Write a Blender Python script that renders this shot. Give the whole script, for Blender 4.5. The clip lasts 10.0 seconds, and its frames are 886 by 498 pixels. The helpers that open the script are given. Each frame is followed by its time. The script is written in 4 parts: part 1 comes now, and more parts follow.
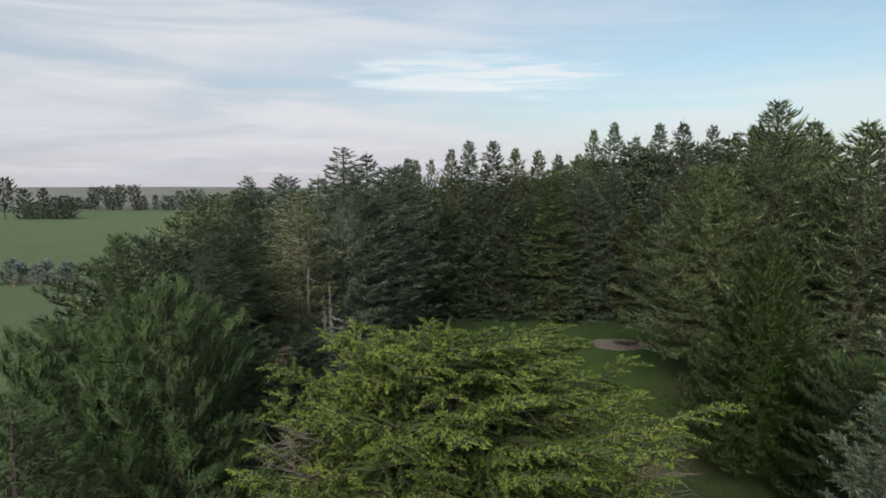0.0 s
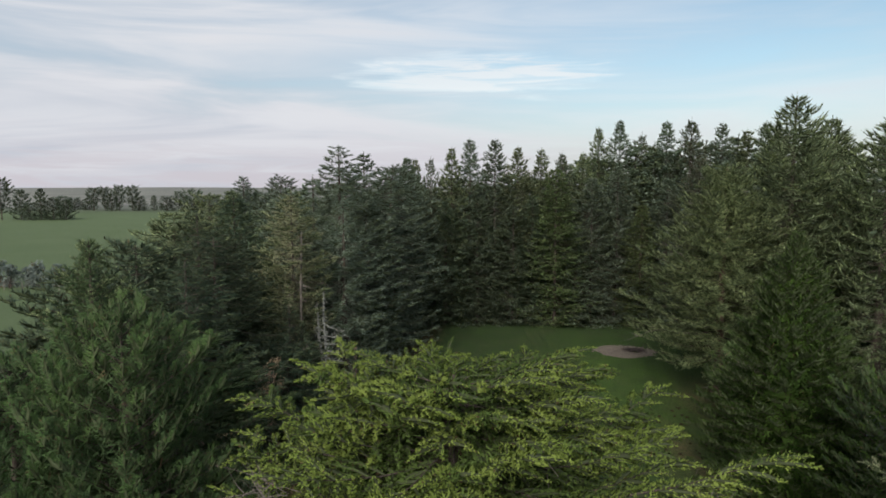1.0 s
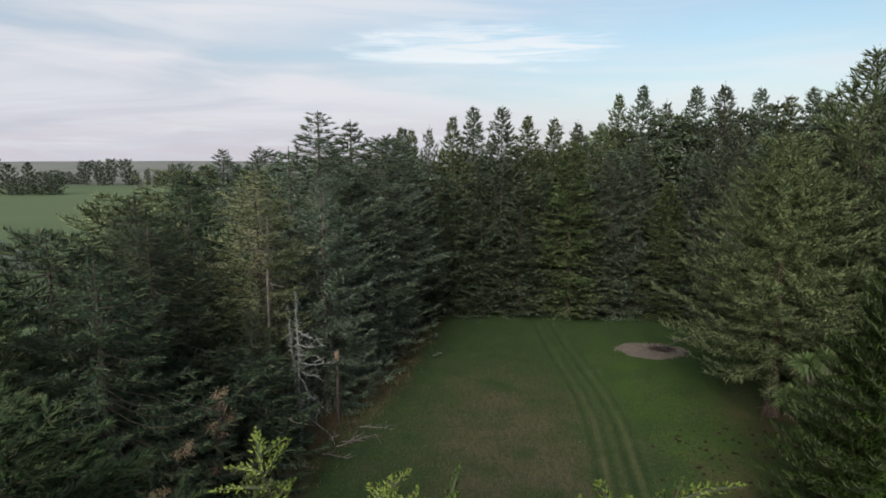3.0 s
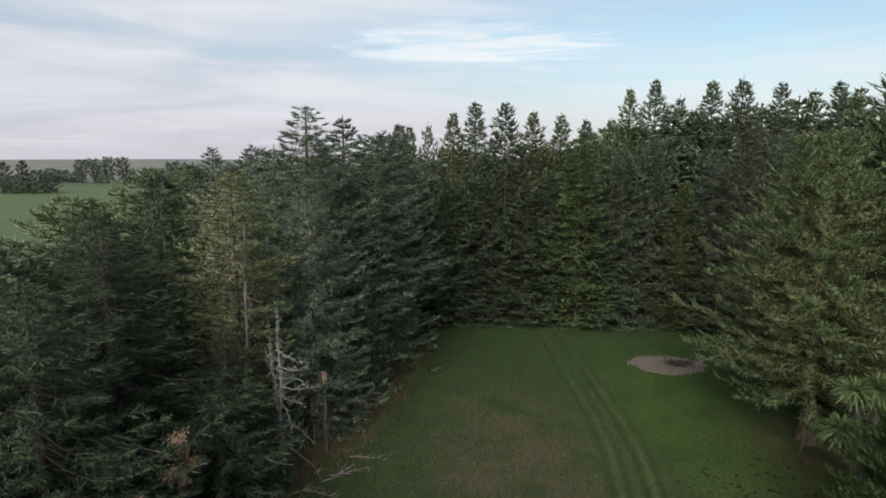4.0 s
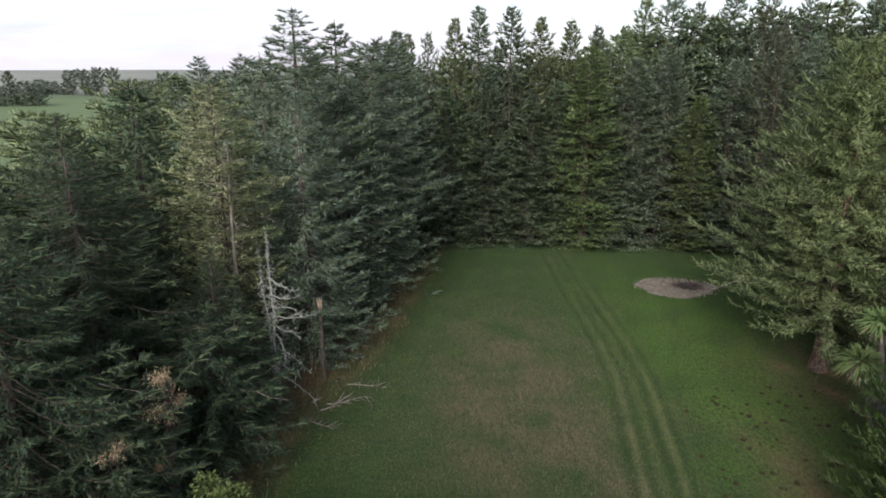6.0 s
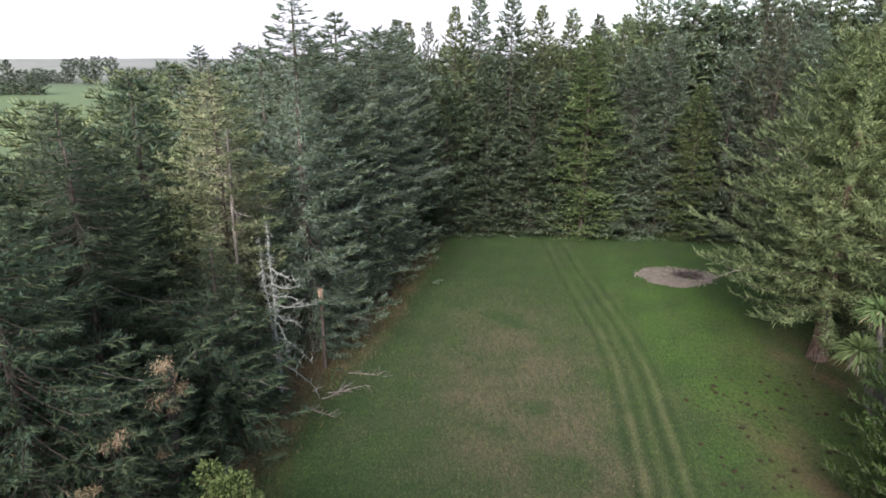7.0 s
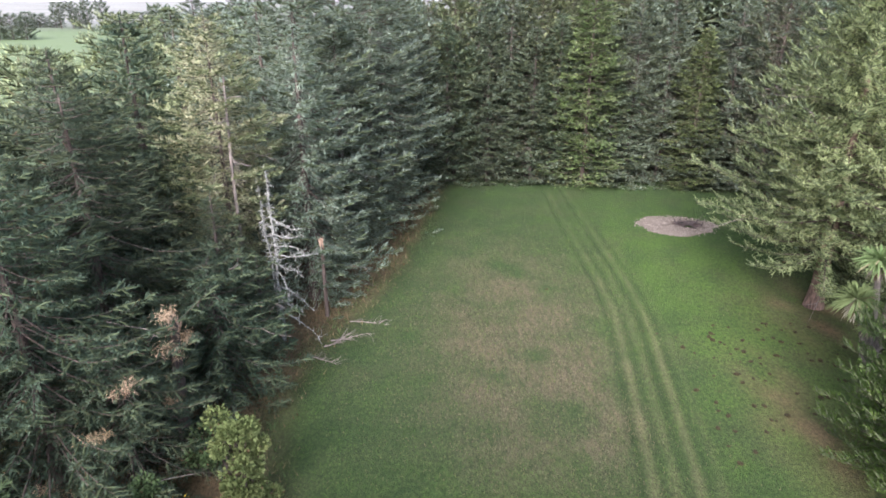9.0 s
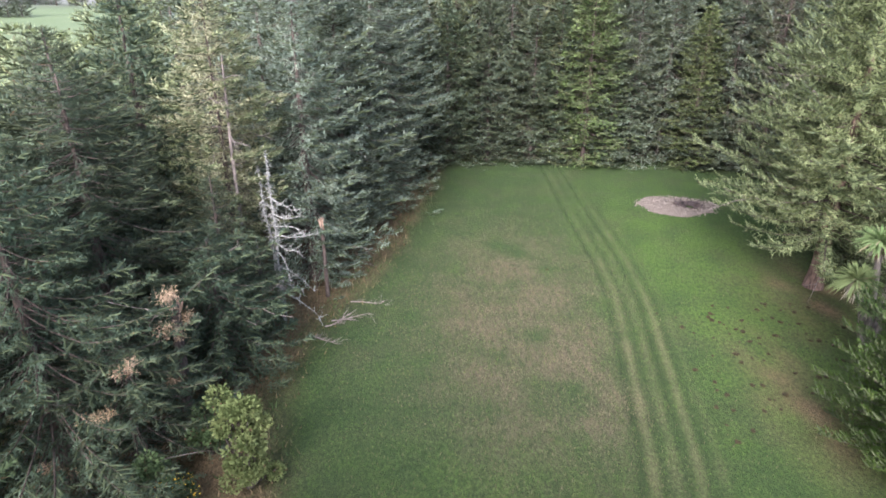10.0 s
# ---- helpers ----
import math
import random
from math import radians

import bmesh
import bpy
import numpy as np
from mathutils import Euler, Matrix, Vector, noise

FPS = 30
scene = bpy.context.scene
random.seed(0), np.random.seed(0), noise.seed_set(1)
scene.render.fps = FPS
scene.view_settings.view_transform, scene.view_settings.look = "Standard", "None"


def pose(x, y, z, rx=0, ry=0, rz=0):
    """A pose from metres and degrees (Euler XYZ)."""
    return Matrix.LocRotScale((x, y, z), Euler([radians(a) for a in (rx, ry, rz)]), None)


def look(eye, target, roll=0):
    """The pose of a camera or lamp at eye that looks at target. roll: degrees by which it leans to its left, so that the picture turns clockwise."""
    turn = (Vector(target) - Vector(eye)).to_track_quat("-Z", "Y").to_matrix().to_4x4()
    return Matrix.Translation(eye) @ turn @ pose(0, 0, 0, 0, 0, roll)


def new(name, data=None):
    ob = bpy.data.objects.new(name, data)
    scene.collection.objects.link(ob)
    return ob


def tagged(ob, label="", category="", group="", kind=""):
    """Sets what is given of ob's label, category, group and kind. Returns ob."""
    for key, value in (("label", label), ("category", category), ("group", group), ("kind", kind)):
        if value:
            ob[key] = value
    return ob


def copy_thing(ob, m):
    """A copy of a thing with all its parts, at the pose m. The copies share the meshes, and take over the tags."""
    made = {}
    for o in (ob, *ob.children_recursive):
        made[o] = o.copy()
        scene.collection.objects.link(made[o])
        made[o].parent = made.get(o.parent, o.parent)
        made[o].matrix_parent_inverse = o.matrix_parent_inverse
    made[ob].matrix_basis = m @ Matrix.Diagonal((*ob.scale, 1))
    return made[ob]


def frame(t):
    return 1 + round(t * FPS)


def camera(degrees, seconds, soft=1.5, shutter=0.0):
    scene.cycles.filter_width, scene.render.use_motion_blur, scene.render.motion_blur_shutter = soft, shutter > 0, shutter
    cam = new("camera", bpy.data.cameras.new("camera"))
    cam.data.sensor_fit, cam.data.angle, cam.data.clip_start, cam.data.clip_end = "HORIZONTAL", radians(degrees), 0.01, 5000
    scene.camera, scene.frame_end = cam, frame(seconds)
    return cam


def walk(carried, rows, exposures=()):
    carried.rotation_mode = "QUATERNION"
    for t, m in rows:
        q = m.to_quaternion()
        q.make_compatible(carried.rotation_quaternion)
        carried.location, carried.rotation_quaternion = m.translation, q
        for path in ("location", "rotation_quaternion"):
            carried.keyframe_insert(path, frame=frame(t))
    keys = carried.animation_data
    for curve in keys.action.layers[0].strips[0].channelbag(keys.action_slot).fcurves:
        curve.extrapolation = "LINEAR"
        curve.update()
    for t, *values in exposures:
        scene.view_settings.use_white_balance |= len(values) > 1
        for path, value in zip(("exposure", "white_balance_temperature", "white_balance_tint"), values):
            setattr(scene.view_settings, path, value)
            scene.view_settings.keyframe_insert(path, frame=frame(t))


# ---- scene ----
cam = camera(70.8, 10.0, 1.7)
METRES, EYE, TILT, LEAN, TURN = 14.5, 13.5, -5.7, 0.0, 0.0
ROWS = [
    (0.0, 0.0, 0.0, 0.0, -0.0, 0.0, -0.0),
    (0.5, -0.0002, 0.0574, 0.0059, 0.02, 0.02, 0.01),
    (1.0, 0.0001, 0.1415, 0.0157, 0.02, 0.03, 0.03),
    (1.5, 0.0005, 0.2464, 0.027, 0.04, 0.04, 0.04),
    (2.0, 0.0007, 0.3653, 0.039, 0.03, -0.87, 0.04),
    (2.5, 0.0013, 0.4905, 0.0522, 0.04, -2.11, 0.05),
    (4.0, 0.0029, 0.8468, 0.0923, 0.05, -2.51, -0.01),
    (4.5, 0.0025, 0.9238, 0.1006, 0.04, -3.07, -0.03),
    (5.0, 0.0019, 0.966, 0.1033, 0.04, -5.47, -0.03),
    (5.5, 0.0009, 0.9818, 0.1029, 0.07, -8.72, -0.02),
    (7.0, 0.0008, 0.9786, 0.1039, 0.14, -11.34, 0.03),
    (7.5, -0.0008, 0.9789, 0.1043, 0.11, -12.65, 0.06),
    (8.0, -0.002, 0.9797, 0.1051, 0.09, -13.98, 0.07),
    (8.5, -0.0023, 0.9802, 0.1053, 0.09, -15.11, 0.07),
    (9.0, -0.0027, 0.9806, 0.1053, 0.08, -16.04, 0.07),
    (9.5, -0.0035, 0.9816, 0.1061, 0.08, -16.98, 0.06),
    (10.0, -0.0042, 0.9821, 0.1058, 0.07, -17.87, 0.06),
]
EXPOSURES = [(0.0, 0.0, 6500, 11), (2.5, 0.05, 6480, 12), (4.0, 0.08, 6450, 12.5), (4.5, 0.1, 6440, 12.5), (5.0, 0.18, 6400, 12.5), (5.5, 0.44, 6380, 13.5), (7.0, 1.26, 6250, 17), (7.5, 1.64, 6200, 21), (8.5, 1.92, 6100, 24.5), (10.0, 2.10, 6020, 27)]
walk(cam, [(t, pose(0, 0, EYE, TILT, LEAN, TURN) @ pose(METRES * x, METRES * y, METRES * z, 90 + pitch, roll, yaw)) for t, x, y, z, yaw, pitch, roll in ROWS], EXPOSURES)

# ---------------------------------------------------------------- light
SUN_TO = Vector((-0.20, -0.80, 0.57)).normalized()
sun = new("sun", bpy.data.lights.new("sun", "SUN"))
sun.data.energy, sun.data.angle, sun.data.color = 4.3, radians(34), (1.0, 0.965, 0.92)
sun.matrix_world = look((0, 0, 60), Vector((0, 0, 60)) - SUN_TO)


class Nodes:
    """Short hand for node trees."""

    def __init__(self, tree):
        self.tree = tree
        tree.nodes.clear()

    def add(self, kind, **settings):
        n = self.tree.nodes.new(kind)
        for key, value in settings.items():
            if key == "op":
                n.operation = value
            elif key == "blend":
                n.data_type, n.blend_type = "RGBA", value
            elif key == "attr":
                n.attribute_name = value
        return n

    def put(self, socket, value):
        if isinstance(value, bpy.types.NodeSocket):
            self.tree.links.new(value, socket)
        elif isinstance(value, (tuple, list)) and socket.type == "RGBA":
            socket.default_value = (*value[:3], 1)
        else:
            socket.default_value = value

    def math(self, op, a, b=0.0, clamp=False):
        n = self.add("ShaderNodeMath", op=op)
        n.use_clamp = clamp
        self.put(n.inputs[0], a)
        self.put(n.inputs[1], b)
        return n.outputs[0]

    def mix(self, f, a, b, blend="MIX"):
        n = self.add("ShaderNodeMix", blend=blend)
        n.clamp_factor = True
        self.put(n.inputs[0], f)
        self.put(n.inputs[6], a)
        self.put(n.inputs[7], b)
        return n.outputs[2]

    def span(self, v, a, b, c=0.0, d=1.0, smooth=True):
        n = self.add("ShaderNodeMapRange")
        n.interpolation_type = "SMOOTHSTEP" if smooth else "LINEAR"
        for i, x in enumerate((v, a, b, c, d)):
            self.put(n.inputs[i], x)
        return n.outputs[0]

    def noise(self, vec, scale, detail=4.0, rough=0.55, distort=0.0):
        n = self.add("ShaderNodeTexNoise")
        if vec is not None:
            self.put(n.inputs["Vector"], vec)
        n.inputs["Scale"].default_value, n.inputs["Detail"].default_value = scale, detail
        n.inputs["Roughness"].default_value, n.inputs["Distortion"].default_value = rough, distort
        return n.outputs["Fac"]

    def stretch(self, vec, scale):
        n = self.add("ShaderNodeVectorMath", op="MULTIPLY")
        self.put(n.inputs[0], vec)
        n.inputs[1].default_value = scale
        return n.outputs[0]


# sky: clear blue air behind high streaked cloud
world = bpy.data.worlds.new("sky")
scene.world = world
world.use_nodes = True
w = Nodes(world.node_tree)
sky = w.add("ShaderNodeTexSky")
sky.sky_type, sky.sun_disc = "NISHITA", False
sky.sun_elevation, sky.sun_rotation = math.asin(SUN_TO.z), math.atan2(SUN_TO.x, SUN_TO.y)
sky.dust_density, sky.air_density = 1.5, 1.0
air = w.add("ShaderNodeBackground")
w.put(air.inputs[0], w.mix(1.0, sky.outputs[0], (0.98, 1.06, 0.96), "MULTIPLY"))
air.inputs[1].default_value = 0.15
heading = w.add("ShaderNodeTexCoord").outputs["Generated"]
xyz = w.add("ShaderNodeSeparateXYZ")
w.put(xyz.inputs[0], heading)
sx, sy, sz = xyz.outputs
streak = w.noise(w.stretch(heading, (1.6, 1.6, 13.0)), 1.0, 5.0, 0.55, 0.6)
fine = w.noise(w.stretch(heading, (6.0, 6.0, 60.0)), 1.0, 4.0, 0.6, 0.8)
cover = w.span(sx, -0.55, 0.55, 0.86, 0.30)
low = w.span(sz, 0.02, 0.20, 0.30, 0.0)
veil = w.math("ADD", w.math("ADD", cover, low), w.math("MULTIPLY", w.math("SUBTRACT", streak, 0.5), 1.3), True)
tone = w.mix(w.span(streak, 0.35, 0.65), (0.49, 0.545, 0.625), (0.73, 0.75, 0.785))
tone = w.mix(w.math("MULTIPLY", w.span(sz, 0.0, 0.11, 1.0, 0.0), w.span(fine, 0.35, 0.6, 0.4, 1.0)), tone, (0.60, 0.575, 0.62))
# one brighter cloud bank ahead
dx = w.math("DIVIDE", w.math("SUBTRACT", sx, 0.065), 0.20)
dz = w.math("DIVIDE", w.math("SUBTRACT", sz, 0.172), 0.034)
bank = w.math("ADD", w.math("MULTIPLY", dx, dx), w.math("MULTIPLY", dz, dz))
bank = w.math("ADD", bank, w.math("MULTIPLY", w.math("SUBTRACT", fine, 0.5), 3.5))
bank = w.math("MULTIPLY", w.span(bank, 0.0, 1.2, 1.0, 0.0), w.span(sy, 0.0, 0.2))
tone = w.mix(w.math("MULTIPLY", bank, 0.8), tone, (0.95, 0.94, 0.92))
veil = w.math("MAXIMUM", veil, w.math("MULTIPLY", bank, 0.75))
cloud = w.add("ShaderNodeBackground")
w.put(cloud.inputs[0], tone)
cloud.inputs[1].default_value = 1.0
both = w.add("ShaderNodeMixShader")
w.put(both.inputs[0], veil)
w.put(both.inputs[1], air.outputs[0])
w.put(both.inputs[2], cloud.outputs[0])
w.put(w.add("ShaderNodeOutputWorld").inputs[0], both.outputs[0])


# ---------------------------------------------------------------- materials
def material(name, build, rough=0.8, bump=None, spec=0.25, thin=0.0):
    m = bpy.data.materials.new(name)
    m.use_nodes = True
    n = Nodes(m.node_tree)
    bsdf = n.add("ShaderNodeBsdfPrincipled")
    colour = build(n)
    n.put(bsdf.inputs["Base Color"], colour)
    n.put(bsdf.inputs["Roughness"], rough)
    bsdf.inputs["Specular IOR Level"].default_value = spec
    if bump:
        scale, depth = bump
        b = n.add("ShaderNodeBump")
        b.inputs["Distance"].default_value = depth
        n.put(b.inputs["Height"], n.noise(n.add("ShaderNodeTexCoord").outputs["Object"], scale, 6.0, 0.65))
        n.put(bsdf.inputs["Normal"], b.outputs[0])
    out = bsdf.outputs[0]
    if thin:
        glow, both_ = n.add("ShaderNodeBsdfTranslucent"), n.add("ShaderNodeMixShader")
        n.put(glow.inputs[0], colour)
        n.put(both_.inputs[0], thin)
        n.put(both_.inputs[1], out)
        n.put(both_.inputs[2], glow.outputs[0])
        out = both_.outputs[0]
    n.put(n.add("ShaderNodeOutputMaterial").inputs[0], out)
    return m


def foliage(name, dark, light, brown=(0.10, 0.07, 0.035), dead=0.06, patch=0.5):
    """Needles: a colour for each shoot, clumps of another tone, a few withered shoots."""
    def build(n):
        each = n.add("ShaderNodeNewGeometry").outputs["Random Per Island"]
        where = n.add("ShaderNodeTexCoord").outputs["Object"]
        tree = n.add("ShaderNodeObjectInfo").outputs["Random"]
        clump = n.noise(where, patch, 3.0)
        f = n.math("ADD", n.math("MULTIPLY", each, 0.30), n.math("MULTIPLY", n.span(clump, 0.30, 0.70), 0.70))
        c = n.mix(f, dark, light)
        c = n.mix(n.span(n.math("FRACT", n.math("MULTIPLY", each, 37.0)), 1.0 - dead, 1.0 - dead * 0.6), c, brown)
        hue = n.add("ShaderNodeHueSaturation")
        n.put(hue.inputs["Hue"], n.span(tree, 0, 1, 0.485, 0.51, False))
        n.put(hue.inputs["Value"], n.span(tree, 0, 1, 0.85, 1.15, False))
        n.put(hue.inputs["Color"], c)
        return hue.outputs[0]
    return material(name, build, 0.75, spec=0.10, thin=0.26)


def bark(name, a, b, scale=6.0):
    def build(n):
        where = n.add("ShaderNodeTexCoord").outputs["Object"]
        ridges = n.noise(n.stretch(where, (1, 1, 0.18)), scale * 2, 5.0, 0.65)
        stain = n.noise(where, scale * 0.25, 3.0)
        return n.mix(n.span(n.math("ADD", n.math("MULTIPLY", ridges, 0.7), n.math("MULTIPLY", stain, 0.3)), 0.35, 0.65), a, b)
    return material(name, build, 0.9, (scale * 3, 0.05))


SITKA = foliage("sitka_needles", (0.120, 0.165, 0.120), (0.270, 0.335, 0.240))
SPRUCE = foliage("spruce_needles", (0.130, 0.172, 0.088), (0.310, 0.362, 0.204))
PINE_TIP = foliage("pine_shoots", (0.048, 0.094, 0.030), (0.092, 0.152, 0.048), dead=0.03)
CYPRESS_TIP = foliage("cypress_shoots", (0.062, 0.096, 0.040), (0.120, 0.160, 0.070), dead=0.03)
OLIVE = foliage("olive_needles", (0.136, 0.178, 0.076), (0.305, 0.358, 0.165), dead=0.04)
GOLD = foliage("golden_needles", (0.215, 0.225, 0.120), (0.410, 0.410, 0.250), dead=0.03)
CYPRESS = foliage("cypress_scales", (0.032, 0.056, 0.026), (0.090, 0.124, 0.056))
MACRO = foliage("macrocarpa_scales", (0.052, 0.096, 0.024), (0.118, 0.190, 0.048), dead=0.04, patch=0.8)
FRESH = foliage("fresh_shoots", (0.128, 0.204, 0.038), (0.236, 0.322, 0.074), dead=0.03)
PINE = foliage("pine_needles", (0.036, 0.068, 0.027), (0.090, 0.142, 0.056))
BROAD = foliage("broad_leaves", (0.078, 0.112, 0.036), (0.190, 0.228, 0.088), dead=0.02)
# distance haze put into the colour: greyer, paler foliage for far trees
HAZED = foliage("hazed_far_needles", (0.125, 0.152, 0.138), (0.220, 0.250, 0.212))
SILVER = foliage("silvery_shoots", (0.146, 0.192, 0.146), (0.236, 0.288, 0.220), dead=0.05)
DEEP = foliage("deep_green_needles", (0.043, 0.070, 0.044), (0.086, 0.120, 0.076), dead=0.03)
DEEP_TIP = foliage("deep_green_shoots", (0.058, 0.086, 0.054), (0.096, 0.128, 0.082), dead=0.05)
SHRUB = foliage("dark_shrub_leaves", (0.028, 0.062, 0.012), (0.072, 0.122, 0.024), dead=0.02)
SHRUB_TIP = foliage("dark_shrub_shoots", (0.052, 0.096, 0.020), (0.102, 0.154, 0.034), dead=0.02)
PALE = foliage("pale_shoots", (0.205, 0.245, 0.112), (0.345, 0.385, 0.200), dead=0.05)
BRIGHT = foliage("bright_needles", (0.088, 0.146, 0.048), (0.205, 0.285, 0.096))
LIVELY = foliage("green_shoots", (0.178, 0.226, 0.100), (0.305, 0.352, 0.168), dead=0.05)
# green twig bodies, kept dark to imitate the shade inside the crowns
SHADED_STEM = foliage("shaded_green_stems", (0.045, 0.060, 0.030), (0.085, 0.105, 0.052), dead=0.0)
RUSTY = foliage("greyish_needles", (0.120, 0.128, 0.088), (0.240, 0.245, 0.180), dead=0.12)
WITHERED = foliage("withered_needles", (0.18, 0.130, 0.070), (0.42, 0.33, 0.21), dead=0.15)
BARK = bark("spruce_bark", (0.030, 0.023, 0.018), (0.11, 0.085, 0.07))
REDBARK = bark("red_bark", (0.05, 0.034, 0.026), (0.20, 0.135, 0.10))
TWIG = bark("grey_twigs", (0.075, 0.064, 0.053), (0.21, 0.18, 0.155))
LICHEN = bark("silver_lichen", (0.112, 0.114, 0.100), (0.30, 0.305, 0.270), 9)
RAW = bark("raw_wood", (0.26, 0.17, 0.11), (0.46, 0.33, 0.24))


# ---------------------------------------------------------------- mesh tools
def mesh_of(name, verts, tris, mats, slots=None, smooth=False, lean_to=None):
    verts, tris = np.asarray(verts, np.float32), np.asarray(tris, np.int32)
    if lean_to is not None:
        # turn every blade's face to the side to which its spray grows
        by_corner = len(lean_to) == len(verts)
        a, b, c = (verts[tris[:, k]] for k in range(3))
        wrong = np.sum(np.cross(b - a, c - a) * (lean_to[tris].mean(1) if by_corner else lean_to), 1) < 0
        tris[wrong] = tris[wrong][:, [1, 0, 2]]
        smooth = True
    me = bpy.data.meshes.new(name)
    me.vertices.add(len(verts))
    me.vertices.foreach_set("co", verts.ravel())
    k = tris.shape[1]
    me.loops.add(tris.size)
    me.loops.foreach_set("vertex_index", tris.ravel())
    me.polygons.add(len(tris))
    me.polygons.foreach_set("loop_start", np.arange(0, tris.size, k, dtype=np.int32))
    if slots is not None:
        me.polygons.foreach_set("material_index", np.asarray(slots, np.int32))
    me.polygons.foreach_set("use_smooth", np.full(len(tris), smooth))
    for m in mats:
        me.materials.append(m)
    me.update(calc_edges=True)
    if lean_to is not None:
        normals = np.zeros((len(verts), 3), np.float32)
        if by_corner:
            normals[:] = lean_to
        else:
            for k in range(3):
                normals[tris[:, k]] = lean_to
        me.normals_split_custom_set_from_vertices(normals.tolist())
    return me


def part(name, me, parent, label=""):
    ob = new(name, me)
    ob.parent = parent
    return tagged(ob, label)


def unit(v):
    return v / np.maximum(np.linalg.norm(v, axis=-1, keepdims=True), 1e-6)


def shoots(rng, root, way, length, width, tilt=0.32):
    """Slim pointed needle shoots, one blade each, lying roughly in the plane of their spray."""
    n = len(root)
    flat = np.stack([-way[:, 1], way[:, 0], np.zeros(n)], 1) + 1e-4
    side = unit(unit(flat) + rng.normal(0, tilt, (n, 3)))
    verts = np.stack([root + side * width[:, None], root - side * width[:, None], root + way * length[:, None]], 1).reshape(-1, 3)
    return verts, np.arange(3 * n).reshape(-1, 3)


def fingers(root, way, size, half, lean):
    """Small pointed three-sided sprigs. Returns corners, triangles and the side each corner faces."""
    n = len(root)
    a = unit(np.cross(way, lean) + 1e-4)
    b = np.cross(a, way)
    ring = [a * math.cos(k) + b * math.sin(k) for k in (0.5, 2.594, 4.689)]
    verts = np.stack([root + r * half[:, None] for r in ring] + [root + way * size[:, None]], 1).reshape(-1, 3)
    faces = np.stack([unit(lean + r * 0.7) for r in ring] + [unit(lean + way * 0.3)], 1).reshape(-1, 3)
    tri = (np.arange(n)[:, None, None] * 4 + np.array([(0, 1, 3), (1, 2, 3), (2, 0, 3)])[None]).reshape(-1, 3)
    return verts, tri, faces


def tubes(lines, radii, sides=5):
    """Tapered tubes round polylines: lines (n, k, 3), radii (n, k)."""
    lines, radii = np.asarray(lines, float), np.asarray(radii, float)
    n, k, _ = lines.shape
    tan = unit(np.gradient(lines, axis=1))
    ref = np.where(np.abs(tan[..., 2:3]) > 0.9, [[[1.0, 0, 0]]], [[[0, 0, 1.0]]])
    a = unit(np.cross(tan, ref))
    b = np.cross(tan, a)
    ang = np.arange(sides) * 2 * np.pi / sides
    ring = lines[:, :, None] + radii[:, :, None, None] * (np.cos(ang)[:, None] * a[:, :, None] + np.sin(ang)[:, None] * b[:, :, None])
    i = np.arange(n)[:, None, None] * k * sides
    j = np.arange(k - 1)[None, :, None] * sides
    s = np.arange(sides)[None, None]
    t = (s + 1) % sides
    quads = np.stack([i + j + s, i + j + t, i + j + sides + t, i + j + sides + s], -1).reshape(-1, 4)
    return ring.reshape(-1, 3), quads


# ---------------------------------------------------------------- trees
def plumes(rng, start, axis, length, radius, per, half, bow=(0.0, 0.0), p=2.0, q=0.8, fwd=0.7, out=0.8, lift=0.2, flat=0.8, low=-0.8, fuzz=0.2, face=0.5, short=1.0):
    """Needle shoots set all round leafy twigs. Returns roots, ways, lengths, half widths, the side each one faces, its place along the twig, and its twig."""
    n = len(start)
    per = np.broadcast_to(per, (n,)).astype(int)
    i = np.repeat(np.arange(n), per)
    m = len(i)
    s = rng.random(m) ** 0.85
    up = np.array([0, 0, 1.0])
    a = axis[i]
    b = unit(np.cross(a, up) + 1e-4)
    c = np.cross(b, a)
    phi = rng.random(m) * 2 * np.pi
    sn = np.sin(phi)
    sn = np.where(sn < low, -sn, sn)
    e = b * np.cos(phi)[:, None] + c * (sn * flat)[:, None]
    r = radius[i] * (1 - s ** p) ** q * np.minimum(1, 0.45 + 2.5 * s)
    mid = start[i] + a * (length[i] * s)[:, None] + up * (length[i] * (bow[0] * s + bow[1] * s * s))[:, None]
    deep = rng.uniform(0.05, 1.1 - 0.6 * short, m)
    root = mid + e * (r * deep)[:, None]
    way = unit(a * fwd + e * out + up * lift + rng.normal(0, fuzz, (m, 3)))
    size = (r * (1.0 - deep * 0.6) + 0.25 * radius[i]) * rng.uniform(0.7, 1.3, m) * short
    wid = half * rng.uniform(0.7, 1.25, m)
    lean = unit(e * (1.2 - face) + up * face + a * 0.25 + rng.normal(0, 0.16, (m, 3)))
    return root, way, size, wid, lean, s, i


